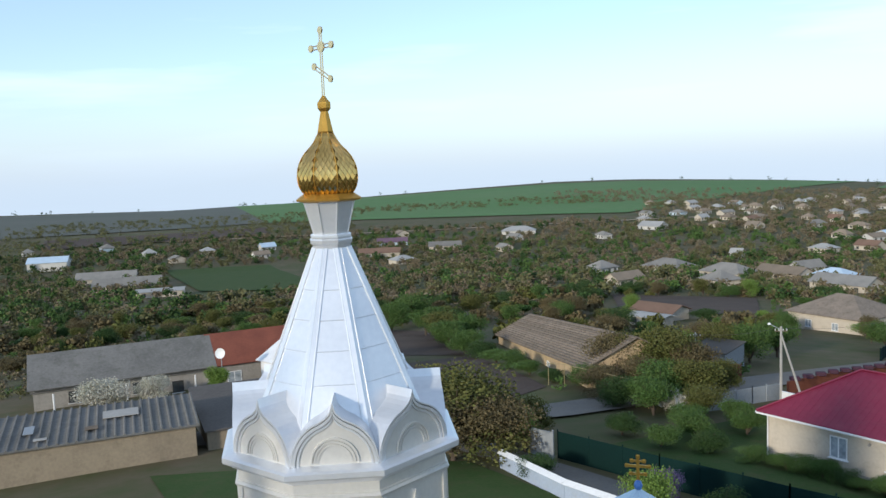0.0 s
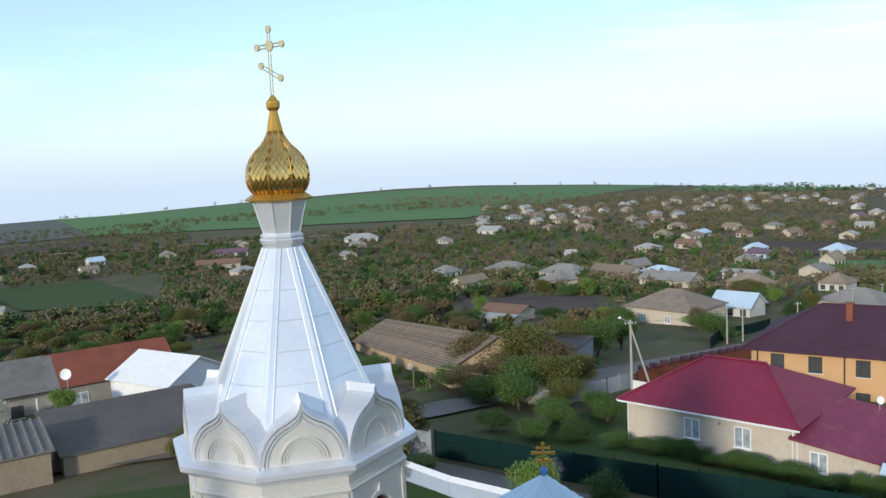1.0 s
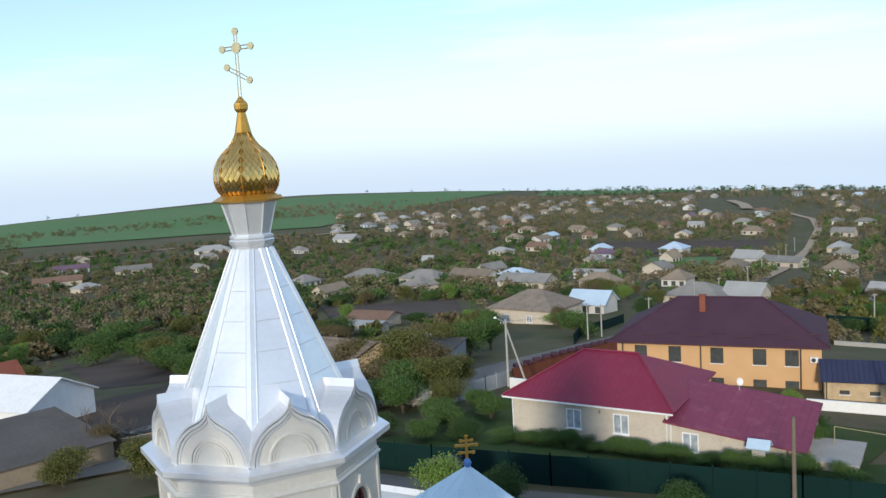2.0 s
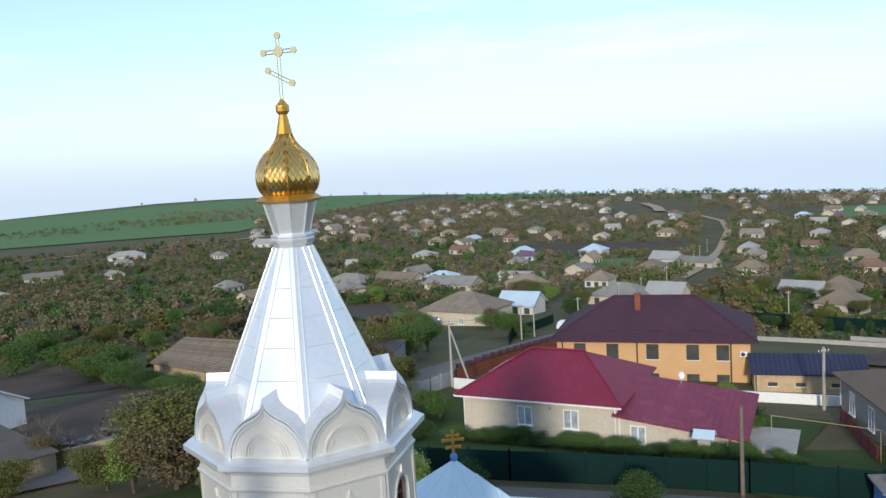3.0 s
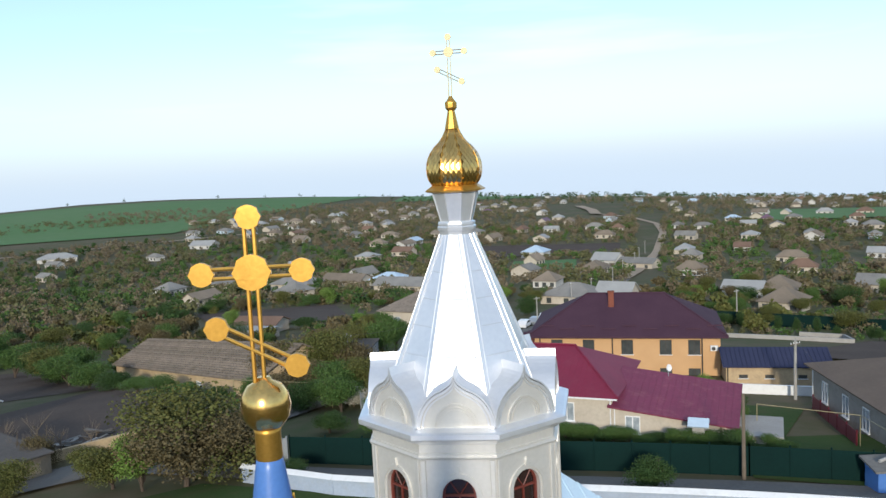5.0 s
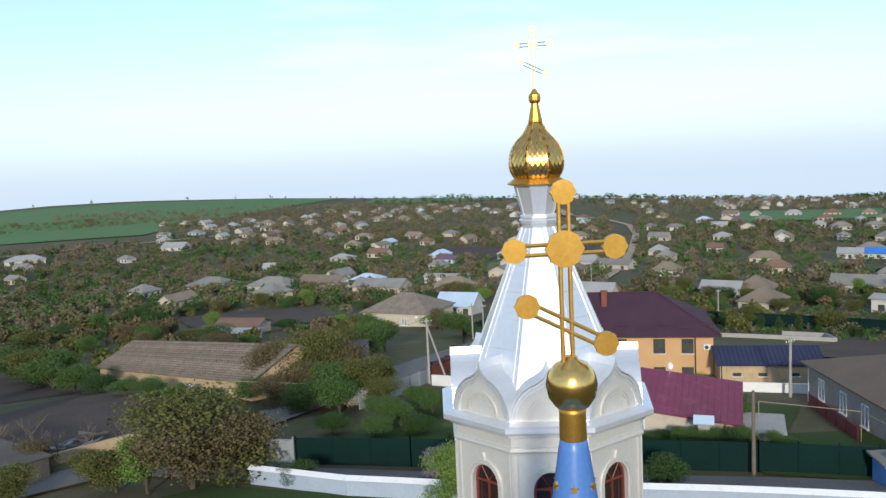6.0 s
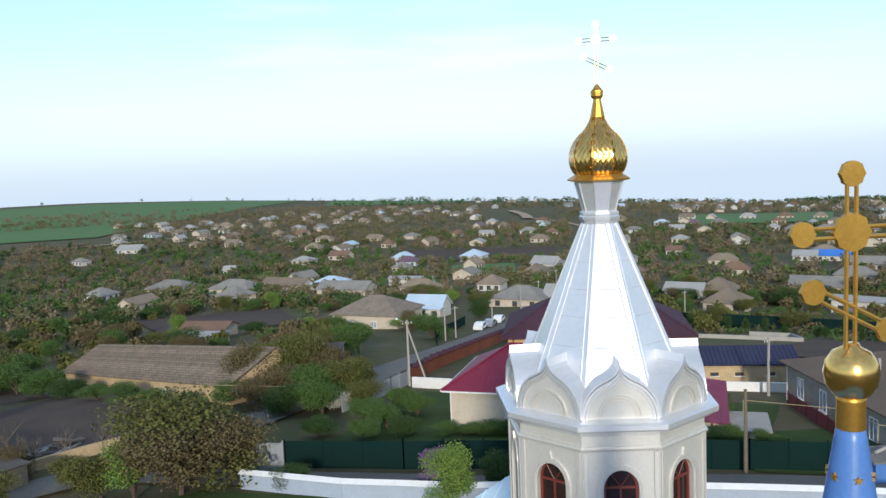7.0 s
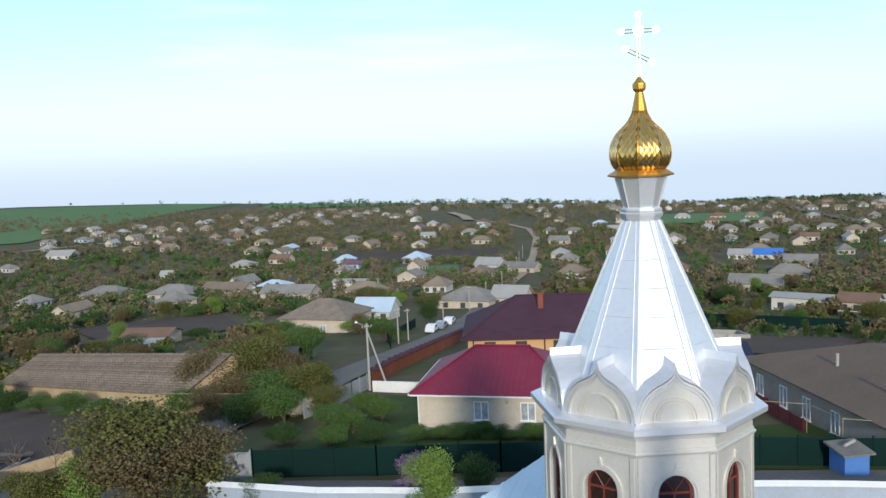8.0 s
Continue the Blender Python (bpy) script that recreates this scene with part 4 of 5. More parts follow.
# single trees of the near valley
count = 0
while count < 215:
    az, r = rng.uniform(-40, 66), math.sqrt(rng.uniform(78 ** 2, 215 ** 2))
    x, y = polar(az, r)
    if blocked(x, y, 2.5) or (-40 < x < 0 and 55 < y < 94) or (-32 < x < -5 and 92 < y < 135) or (4 < az < 16 and 160 < r < 208) or (r < 128 and az > 34):
        continue
    # keep the road clear
    if (abs((y - 66.5) - 0.95 * (x - 21)) < 6 and x > 0) or (20 < x < 92 and -20 < (y - 66.5) - 0.95 * (x - 21) < 10):
        continue
    tree(rng.choices(("green", "olive", "brown", "dark", "fresh"), (5, 6, 5, 3, 1))[0], x, y, rng.uniform(2.2, 4.8), rng.uniform(3.2, 7.0), count, group="trees of the valley gardens")
    count += 1


# ---- far woods and gardens, uncountable ----
def far_trees(name, leaf, seed, count, az, rr, hh, label, clear=(), tufts=100):
    rng = np.random.default_rng(seed)
    V, F = [], []
    base = 0
    made = 0
    tmpl = []
    for k in range(6):
        rr_ = random.Random(seed * 10 + k)
        v, f = leaf_cloud(rr_, crown_blobs(rr_, 1.0, 1.0, 0.0, 7), tufts, 0.14)
        tmpl.append((np.array([tuple(p) for p in v]), np.array(f)))
    while made < count:
        a = rng.uniform(*az)
        r = math.sqrt(rng.uniform(rr[0] ** 2, rr[1] ** 2))
        if noise.noise((a * 0.16 + seed, r * 0.012, 0.3)) < rng.uniform(-0.55, 0.25):
            continue
        if any(a0 < a < a1 and r0 < r < r1 for a0, a1, r0, r1 in clear):
            continue
        x, y = polar(a, r)
        if blocked(x, y, 1.5):
            made += 1
            continue
        v, f = tmpl[rng.integers(6)]
        h = rng.uniform(*hh)
        w = h * rng.uniform(0.8, 1.6)
        t = rng.uniform(0, 6.28)
        c, s = math.cos(t) * w, math.sin(t) * w
        out = np.empty_like(v)
        out[:, 0] = v[:, 0] * c - v[:, 1] * s + x
        out[:, 1] = v[:, 0] * s + v[:, 1] * c + y
        out[:, 2] = v[:, 2] * h + ground_z(x, y) - 0.1 * h
        V.append(out)
        F.append(f + base)
        base += len(v)
        made += 1
    me = bpy.data.meshes.new(name)
    me.from_pydata(np.concatenate(V), [], np.concatenate(F))
    me.materials.append(M[leaf])
    return tagged(new(name, me), label, "trees", kind="stuff")


# ---- village houses ----
ROOFS = [mat("far_roof_tan", (0.27, 0.215, 0.16), (0.20, 0.165, 0.125), rough=0.9, scale=0.3, rand=0.15), mat("far_roof_grey", (0.26, 0.245, 0.22), (0.19, 0.18, 0.165), rough=0.9, scale=0.3, rand=0.15), mat("far_roof_pale", (0.37, 0.36, 0.34), (0.30, 0.295, 0.28), rough=0.7, scale=0.3), mat("far_roof_brown", (0.22, 0.14, 0.10), (0.17, 0.11, 0.08), rough=0.9, scale=0.3), mat("far_roof_blue", (0.05, 0.20, 0.62), (0.05, 0.17, 0.55), rough=0.5, scale=0.3), mat("far_roof_lightblue", (0.50, 0.60, 0.70), (0.42, 0.52, 0.62), rough=0.5, scale=0.3), mat("far_roof_purple", (0.16, 0.09, 0.13), (0.12, 0.07, 0.10), rough=0.6, scale=0.3)]
WALLS = [mat("far_wall_white", (0.60, 0.58, 0.54), (0.50, 0.48, 0.44), rough=0.9, scale=0.3), M["cream"], mat("far_wall_pale", (0.52, 0.46, 0.37), (0.43, 0.38, 0.31), rough=0.9, scale=0.3), mat("far_wall_bluish", (0.52, 0.60, 0.66), (0.44, 0.52, 0.58), rough=0.9, scale=0.3)]
RNAME = ["tan", "grey", "pale", "brown", "bright blue", "light blue", "purple"]
WNAME = ["white", "cream", "pale plastered", "bluish"]
VARIANTS = {}


def village_house(x, y, rot, L, W, roof, wall, kind="hip", hw=2.7, rise=2.4, group="village houses", foot=None):
    key = (roof, wall, kind, round(L), round(W), round(hw), round(rise * 2))
    z = ground_z(x, y) if foot is None else foot
    m = pose(x, y, z - 0.4, 0, 0, rot)
    if key in VARIANTS:
        return copy_thing(VARIANTS[key], m)
    H = thing("village_house", m, f"{WNAME[wall]} village house with a {RNAME[roof]} {'hipped' if kind == 'hip' else 'gabled'} roof", "house", group)
    sh = Matrix.Translation((-L / 2, -W / 2, 0))
    part("wall", place(wall_mesh(L, W, -2.0, hw, kind, rise), sh), WALLS[wall], H)
    part("roof", place(roof_mesh(L, W, hw, rise, 0.5, kind), sh), ROOFS[roof], H)
    for k in range(3):
        px = -L / 2 + L * (k + 0.5) / 3
        w = part("window", boxm(px - 0.6, -W / 2 - 0.05, 0.9, px + 0.6, -W / 2 + 0.05, 2.2), M["glass"], H)
    VARIANTS[key] = H
    return H


SPOTS = []


def put_house(az, r, *a, **k):
    x, y = polar(az, r)
    SPOTS.append((x, y))
    KEEP_OUT.append((x - 6, y - 6, 0, 12, 12))
    return village_house(x, y, *a, **k)


def put_at(x, y, *a, **k):
    return put_house(math.degrees(math.atan2(x, y)), math.hypot(x, y), *a, **k)


# houses that stand out
put_at(69.5, 144, -48, 8, 7, 5, 0, kind="gable", rise=2.6, hw=2.6)
put_at(98, 150, -55, 13, 10, 1, 1, rise=2.6)
put_at(106, 144, -55, 8, 7, 2, 1, kind="gable", rise=2.6)
put_at(60, 268, -50, 16, 10, 1, 1, rise=2.8)
put_at(76, 262, -52, 16, 8, 0, 1, kind="gable", rise=2.2)
put_at(45, 300, -48, 17, 11, 1, 2, rise=2.8)
put_at(88, 250, -50, 12, 9, 5, 0, kind="hip", rise=2.2)
put_at(82, 222, -48, 16, 9, 1, 2, kind="gable", rise=2.2)
put_at(112, 238, -48, 15, 5, 2, 0, kind="gable", rise=0.8)
put_at(157, 332, -48, 10, 8, 6, 3, rise=2.2)
put_at(190, 328, -50, 11, 10, 5, 0, rise=2.8, hw=3.4)
put_at(181, 256, -62, 10, 8, 2, 0, kind="gable", rise=2.8, hw=3.2)
put_at(184, 240, -62, 14, 8, 1, 2, kind="gable", rise=1.8)
put_at(290, 208, -58, 13, 9, 4, 0, kind="gable", rise=2.2)
put_at(281, 214, -58, 9, 7, 2, 0, kind="gable", rise=2.2)
put_at(66, 545, -40, 16, 11, 2, 0, kind="gable", rise=3)
put_at(84, 372, -30, 5, 5, 2, 0, kind="gable", rise=2)
put_at(140, 90, -70, 11, 6, 2, 0, kind="gable", rise=0.6, hw=3.4)
put_at(147, 82, -70, 7, 6, 3, 1, kind="gable", rise=1.6)
put_at(158, 78, -70, 12, 7, 2, 1, kind="gable", rise=0.8)
put_at(121, 108, -60, 8, 8, 0, 2, rise=2.6)
put_at(146, 134, -58, 9, 9, 0, 2, rise=3.0)
put_at(139, 138, -58, 9, 6, 2, 0, kind="gable", rise=1.8)
put_at(176, 128, -60, 13, 9, 1, 1, kind="gable", rise=2.2)
put_at(-92, 424, 10, 22, 9, 3, 2, kind="gable", rise=2.4)
put_at(-97, 485, 12, 18, 9, 6, 3, kind="gable", rise=2.4)
put_at(-22, 540, 0, 22, 12, 2, 0, rise=3)
put_at(-60, 452, 8, 18, 9, 1, 2, kind="gable", rise=2.4)
put_at(-137, 262, 20, 16, 7, 2, 2, kind="gable", rise=0.8)
put_at(-170, 300, 20, 26, 11, 1, 1, kind="gable", rise=2.8)
put_at(-205, 345, 20, 26, 11, 1, 1, kind="gable", rise=2.8)
put_at(-270, 400, 20, 20, 11, 5, 0, kind="gable", rise=2.8, hw=5)
put_at(21, 139, -40, 7, 4, 2, 1, kind="gable", rise=0.4, hw=2.2)
put_at(24, 150, -40, 9, 6, 3, 1, kind="gable", rise=1.2, hw=2.4)

rng = random.Random(77)


def scatter_houses(n, az, rr, gap, roofs, walls, clear=()):
    tries = made = 0
    while made < n and tries < 6000:
        tries += 1
        a, r = rng.uniform(*az), math.sqrt(rng.uniform(rr[0] ** 2, rr[1] ** 2))
        # houses stand in loose rows along lanes
        r = max(rr[0], min(rr[1], 62 * round((r + 0.9 * a) / 62) - 0.9 * a + rng.uniform(-11, 11)))
        if any(a0 < a < a1 and r0 < r < r1 for a0, a1, r0, r1 in clear):
            continue
        # and in clusters
        if r > 330 and noise.noise((a * 0.2, r * 0.011, 5.0)) < rng.uniform(-0.25, 0.2):
            continue
        x, y = polar(a, r)
        if any(math.hypot(x - p, y - q) < gap for p, q in SPOTS):
            continue
        put_house(a, r, rng.choice((-50, -48, -52, 40, 42, -60, 30)), rng.choice((7, 9, 11)), rng.choice((6, 8)), rng.choices(range(len(roofs)), roofs)[0], rng.choices(range(4), walls)[0], kind=rng.choice(("hip", "hip", "gable")), rise=rng.choice((2.0, 2.5)))
        made += 1


R_W = (7, 6, 3, 2, 0, 1, 0.5)
W_W = (4, 3, 4, 0.6)
scatter_houses(10, (3, 36), (215, 330), 22, R_W, W_W)
scatter_houses(34, (6, 20), (540, 830), 18, (6, 4, 5, 1, 0, 0, 0), W_W)
scatter_houses(64, (17, 62), (390, 640), 18, R_W, W_W, clear=((26, 36, 380, 440), (36.2, 39.4, 180, 700)))
scatter_houses(74, (17, 62), (640, 980), 21, R_W, W_W, clear=((44, 55, 600, 720), (31, 39.4, 620, 920)))
scatter_houses(10, (40, 66), (190, 380), 26, R_W, W_W)
scatter_houses(14, (-38, 4), (380, 620), 34, (3, 5, 3, 2, 0, 1, 1), W_W)
scatter_houses(18, (26, 60), (1250, 1470), 30, (4, 4, 6, 1, 0, 0, 0), (6, 2, 3, 0.5))

CLEAR = ((-27, -16, 262, 425), (28, 33.5, 300, 350), (4.5, 16, 160, 208), (24, 36, 385, 445), (37.1, 38.8, 180, 680), (-14, 6, 620, 850), (31, 36, 620, 920), (44, 55, 560, 715))
CLEAR_NEAR = ((-42, 3, 56, 93), (-24, -2, 92, 140), (4.5, 16, 160, 208), (17.5, 36.5, 56, 215), (36, 66, 40, 112), (3, 14, 56, 64))
far_trees("undergrowth", "leaf_green", 21, 900, (-42, 66), (56, 200), (0.7, 1.9), "green weeds and hedges between the gardens", CLEAR_NEAR, tufts=70)
far_trees("undergrowth", "leaf_olive_hazy", 22, 900, (-42, 66), (70, 215), (0.7, 2.2), "olive brushwood between the gardens", CLEAR_NEAR, tufts=70)
far_trees("undergrowth", "leaf_brown_hazy", 23, 700, (-42, 66), (75, 215), (0.8, 2.4), "bare brown brushwood between the gardens", CLEAR_NEAR, tufts=70)
far_trees("garden_thickets", "leaf_olive_near", 24, 170, (-42, 66), (84, 215), (2.2, 4.6), "olive budding thickets between the gardens", CLEAR_NEAR, tufts=420)
far_trees("garden_thickets", "leaf_brown_near", 25, 130, (-42, 66), (84, 215), (2.2, 4.6), "brown twiggy thickets between the gardens", CLEAR_NEAR, tufts=420)
far_trees("garden_trees_green", "leaf_green", 1, 1700, (-42, 68), (195, 560), (2.2, 5.0), "green garden trees and hedges of the valley", CLEAR)
far_trees("garden_trees_olive", "leaf_olive_hazy", 2, 2300, (-42, 68), (195, 560), (2.2, 5.2), "olive budding trees of the valley gardens", CLEAR)
far_trees("garden_trees_brown", "leaf_brown_hazy", 3, 3000, (-42, 68), (195, 620), (2.0, 5.0), "bare brown trees of the valley gardens", CLEAR)
far_trees("dark_thickets", "leaf_dark", 4, 650, (-42, 20), (185, 640), (2.5, 6.0), "dark green thickets along the valley", CLEAR)
far_trees("slope_trees", "leaf_olive_hazy", 5, 2400, (-42, 68), (540, 980), (3.0, 6.5), "olive trees among the far houses", CLEAR, tufts=50)
far_trees("slope_trees", "leaf_brown_hazy", 6, 2400, (0, 68), (540, 1100), (3.0, 6.5), "brown trees among the far houses", CLEAR, tufts=50)
far_trees("slope_trees", "leaf_dark", 7, 600, (20, 68), (900, 1500), (3, 7), "dark trees below the skyline", CLEAR, tufts=50)
far_trees("skyline_trees", "leaf_dark", 8, 260, (24, 68), (1430, 1530), (5, 12), "dark trees along the skyline", (), tufts=40)
far_trees("skyline_trees", "leaf_dark", 9, 34, (-42, 24), (1470, 1530), (4, 9), "scattered dark trees along the skyline", (), tufts=40)
far_trees("skyline_wood", "leaf_dark", 10, 300, (51, 75), (1480, 1540), (9, 14), "dark belt of wood along the skyline", (), tufts=34)


# ---- walls and fences ----
def wall_run(name, pts, h, t, material, label, category, cap=None, panel=None, follow=True):
    """Wall pieces along a polyline on the ground, one part a bay."""
    W = thing(name, pose(pts[0][0], pts[0][1], ground_z(*pts[0])), label, category, kind="structure")
    o = W.location.copy()
    for p, q in zip(pts, pts[1:]):
        p, q = Vector(p), Vector(q)
        n = max(1, round((q - p).length / (panel or 3.0)))
        for i in range(n):
            a, b = p.lerp(q, i / n), p.lerp(q, (i + 1) / n)
            d = (b - a).normalized()
            s = Vector((-d.y, d.x)) * t / 2
            za, zb = ground_z(*a), ground_z(*b)
            bm = bmesh.new()
            v = [bm.verts.new((c.x - o.x, c.y - o.y, z - o.z)) for c, z in ((a - s, za - 0.3), (b - s, zb - 0.3), (b + s, zb - 0.3), (a + s, za - 0.3), (a - s, za + h), (b - s, zb + h), (b + s, zb + h), (a + s, za + h))]
            for f in ((3, 2, 1, 0), (4, 5, 6, 7), (0, 1, 5, 4), (1, 2, 6, 5), (2, 3, 7, 6), (3, 0, 4, 7)):
                bm.faces.new([v[k] for k in f])
            part("bay", bm, material, W)
            if cap:
                cm, cw, ch = cap
                s2 = Vector((-d.y, d.x)) * cw / 2
                bm = bmesh.new()
                v = [bm.verts.new((c.x - o.x, c.y - o.y, z - o.z)) for c, z in ((a - s2, za + h), (b - s2, zb + h), (b + s2, zb + h), (a + s2, za + h), (a, za + h + ch), (b, zb + h + ch))]
                for f in ((3, 2, 1, 0), (0, 1, 5, 4), (2, 3, 4, 5), (0, 4, 3), (1, 2, 5)):
                    bm.faces.new([v[k] for k in f])
                part("coping", bm, cm, W)
    return W


def fence_run(name, pts, h, material, label, post_m, bay=2.5, post_h=0.15):
    W = wall_run(name, pts, h, 0.03, material, label, "fence", panel=bay)
    o = W.location
    for p, q in zip(pts, pts[1:]):
        p, q = Vector(p), Vector(q)
        n = max(1, round((q - p).length / bay))
        for i in range(n + 1):
            a = p.lerp(q, i / n)
            z = ground_z(*a)
            part("post", boxm(a.x - o.x - 0.04, a.y - o.y - 0.04, z - o.z - 0.3, a.x - o.x + 0.04, a.y - o.y + 0.04, z - o.z + h + post_h), post_m, W)
    return W


# wall face in the shade-coloured whitewash, coping in plain white
wall_run("white_wall", [(0.5, 36.6), (4.7, 29.8), (9.6, 24.5), (18.0, 18.6), (28, 12.2), (40, 4)], 1.05, 0.28, M["whitewash_shade"], "whitewashed churchyard wall with a sloped coping", "wall", cap=(M["white"], 0.7, 0.22), panel=3.2)
fence_run("green_fence", [(4.2, 39.2), (10.3, 33.2), (16.5, 28.2), (28.2, 20.6), (42, 11.5), (52, 5)], 1.9, M["net"], "dark green sheet fence along the lane", M["net"])
fence_run("grey_fence", [(14.0, 53.6), (18.0, 56.2), (21.4, 59.2), (24.4, 61.6)], 1.5, M["greysheet"], "grey sheet fence with an iron gate by the road", M["greysheet"])
wall_run("white_yard_wall", [(24.2, 60.0), (28.5, 53.0)], 1.1, 0.2, M["white"], "low white yard wall", "wall", panel=2.5)
BW = wall_run("brick_wall", [(25.4, 62.8), (34, 71.2), (44, 80.6), (61, 96.6)], 1.5, 0.25, M["brickwall"], "long red brick wall beside the road", "wall", panel=2.4)
for i in range(22):
    u = (i + 0.5) / 22
    p = Vector((25.4, 62.8)).lerp(Vector((61, 96.6)), u)
    z = ground_z(*p) - BW.location.z
    part("stone_block", boxm(p.x - BW.location.x - 0.45, p.y - BW.location.y - 0.3, z + 1.45, p.x - BW.location.x + 0.45, p.y - BW.location.y + 0.3, z + 1.85, bevel=0.06), M["plum"], BW)
fence_run("maroon_fence", [(47.0, 33.0), (40.2, 23.0)], 1.1, M["maroon"], "low maroon sheet fence", M["maroon"])
fence_run("maroon_gate", [(19.6, 71.6), (22.6, 69.6)], 1.9, M["maroon"], "maroon sheet-metal yard gate", M["maroon"])
fence_run("far_green_fence", [(92, 100), (106, 74), (114, 55), (118, 40)], 2.2, M["net"], "long dark green sheet fence beyond the gardens", M["net"], bay=3)
wall_run("concrete_strip", [(77, 79.5), (89, 64.5), (93.5, 70), (90, 75)], 0.6, 0.3, M["concrete"], "pale concrete wall of a yard", "wall", panel=3)
wall_run("white_plot_wall", [(44.5, 42.0), (52.5, 35.6)], 0.9, 0.2, M["white"], "low white wall before the annexe", "wall", panel=2.5)
wall_run("clay_wall", [(-17, 51.5), (-11.7, 53.1), (-4.4, 55.7)], 0.9, 0.3, M["ochre"], "low crumbling clay wall of a yard", "wall", panel=2.4)
fence_run("dark_fence", [(44, 92), (50, 104), (66, 122)], 1.6, M["net"], "dark fence across the road", M["net"])


# ---- poles and wires ----
def pole(name, x, y, h, r, material, label, brace=None, lamp=None, arm=True):
    P = thing(name, pose(x, y, ground_z(x, y)), label, "pole")
    part("shaft", rod((0, 0, -0.4), (0, 0, h), r, r * 0.72, n=8), material, P)
    if arm:
        a = part("crossarm", boxm(-0.55, -0.05, h - 0.45, 0.55, 0.05, h - 0.37), M["wood"], P)
        for k in (-0.5, -0.18, 0.18, 0.5):
            part("insulator", rod((k, 0, h - 0.37), (k, 0, h - 0.22), 0.035, n=6), M["white"], a)
    if brace:
        part("brace", rod((brace[0], brace[1], -0.4), (0, 0, h - 0.7), r * 0.8, r * 0.6, n=8), material, P)
    if lamp:
        l = part("lamp_arm", rod((0, 0, h - 0.3), (lamp[0], lamp[1], h + 0.15), 0.03, n=6), M["greysheet"], P)
        part("lamp_head", place(lathe([(0.05, 0.12), (0.10, 0.08), (0.16, -0.02), (0.15, -0.06), (0.02, -0.08)], ROUND), Matrix.Translation((lamp[0], lamp[1], h + 0.15))), M["white"], l)
    return P


pole("street_lamp_pole", 24.3, 60.9, 6.9, 0.14, M["concrete"], "concrete street pole with a brace and lamp", brace=(1.9, -0.6), lamp=(-0.9, 0.5))
pole("power_pole", 18.5, 72.0, 4.9, 0.13, M["concrete"], "concrete power pole beside the garage")
pole("power_pole", 48.5, 36.3, 5.4, 0.15, M["concrete"], "pale concrete power pole by the brown house")
pole("wooden_pole", 27.4, 20.2, 5.3, 0.13, M["wood"], "dark weathered wooden pole in the lane", arm=False)
for x, y, h in ((48.8, 98.2, 5.6), (52.5, 101.5, 5.2), (90.7, 139.7, 5.6), (103.6, 151.2, 5.6), (100.6, 99.4, 5.6), (66, 112, 5.4), (130, 180, 6), (150, 203, 6), (182, 240, 6), (205, 268, 6), (236, 305, 6)):
    pole("power_pole", x, y, h, 0.13, M["concrete"], "concrete power pole along the village road", arm=True)


def wire(pts, sag, label):
    bm = bmesh.new()
    for a, b in zip(pts, pts[1:]):
        a, b = Vector(a), Vector(b)
        prev = a
        for i in range(1, 9):
            u = i / 8
            p = a.lerp(b, u) - Vector((0, 0, sag * 4 * u * (1 - u)))
            tube(bm, prev, p, 0.012, n=4)
            prev = p
    return tagged(part("power_cable", bm, M["cable"]), label, "cable")


wire([(24.3, 60.9, 1.0), (18.5, 72.0, -1.9)], 0.4, "dark power cable between two poles")
wire([(24.3, 60.9, 0.9), (48.8, 98.2, -5.6)], 0.6, "dark power cable along the road")
wire([(48.5, 36.3, 0.1), (40.3, 22.8, -1.2), (37.6, 18.0, -1.0)], 0.3, "dark cable to the yard")

M["gaspipe"] = mat("yellow_gas_pipe", (0.36, 0.30, 0.15), (0.30, 0.25, 0.13), rough=0.6, scale=2, bump=0.1)


def gas_pipe(pts, h, label):
    G = thing("gas_pipe", pose(pts[0][0], pts[0][1], ground_z(*pts[0])), label, "pipe")
    o = G.location
    tops = [Vector((x, y, ground_z(x, y) + h)) - o for x, y in pts]
    for (x, y), t in zip(pts, tops):
        part("post", rod((t.x, t.y, t.z - h - 0.3), t, 0.03, n=6), M["gaspipe"], G)
    for a, b in zip(tops, tops[1:]):
        part("pipe", rod(a, b, 0.025, n=6), M["gaspipe"], G)


gas_pipe([(36.5, 28.5), (40.3, 22.8), (38.0, 18.6), (44, 12)], 2.3, "yellow gas pipe on posts over the yard")
gas_pipe([(3.2, 67.0), (4.8, 66.2), (12, 56)], 2.3, "yellow gas pipe frame by the garden plot")


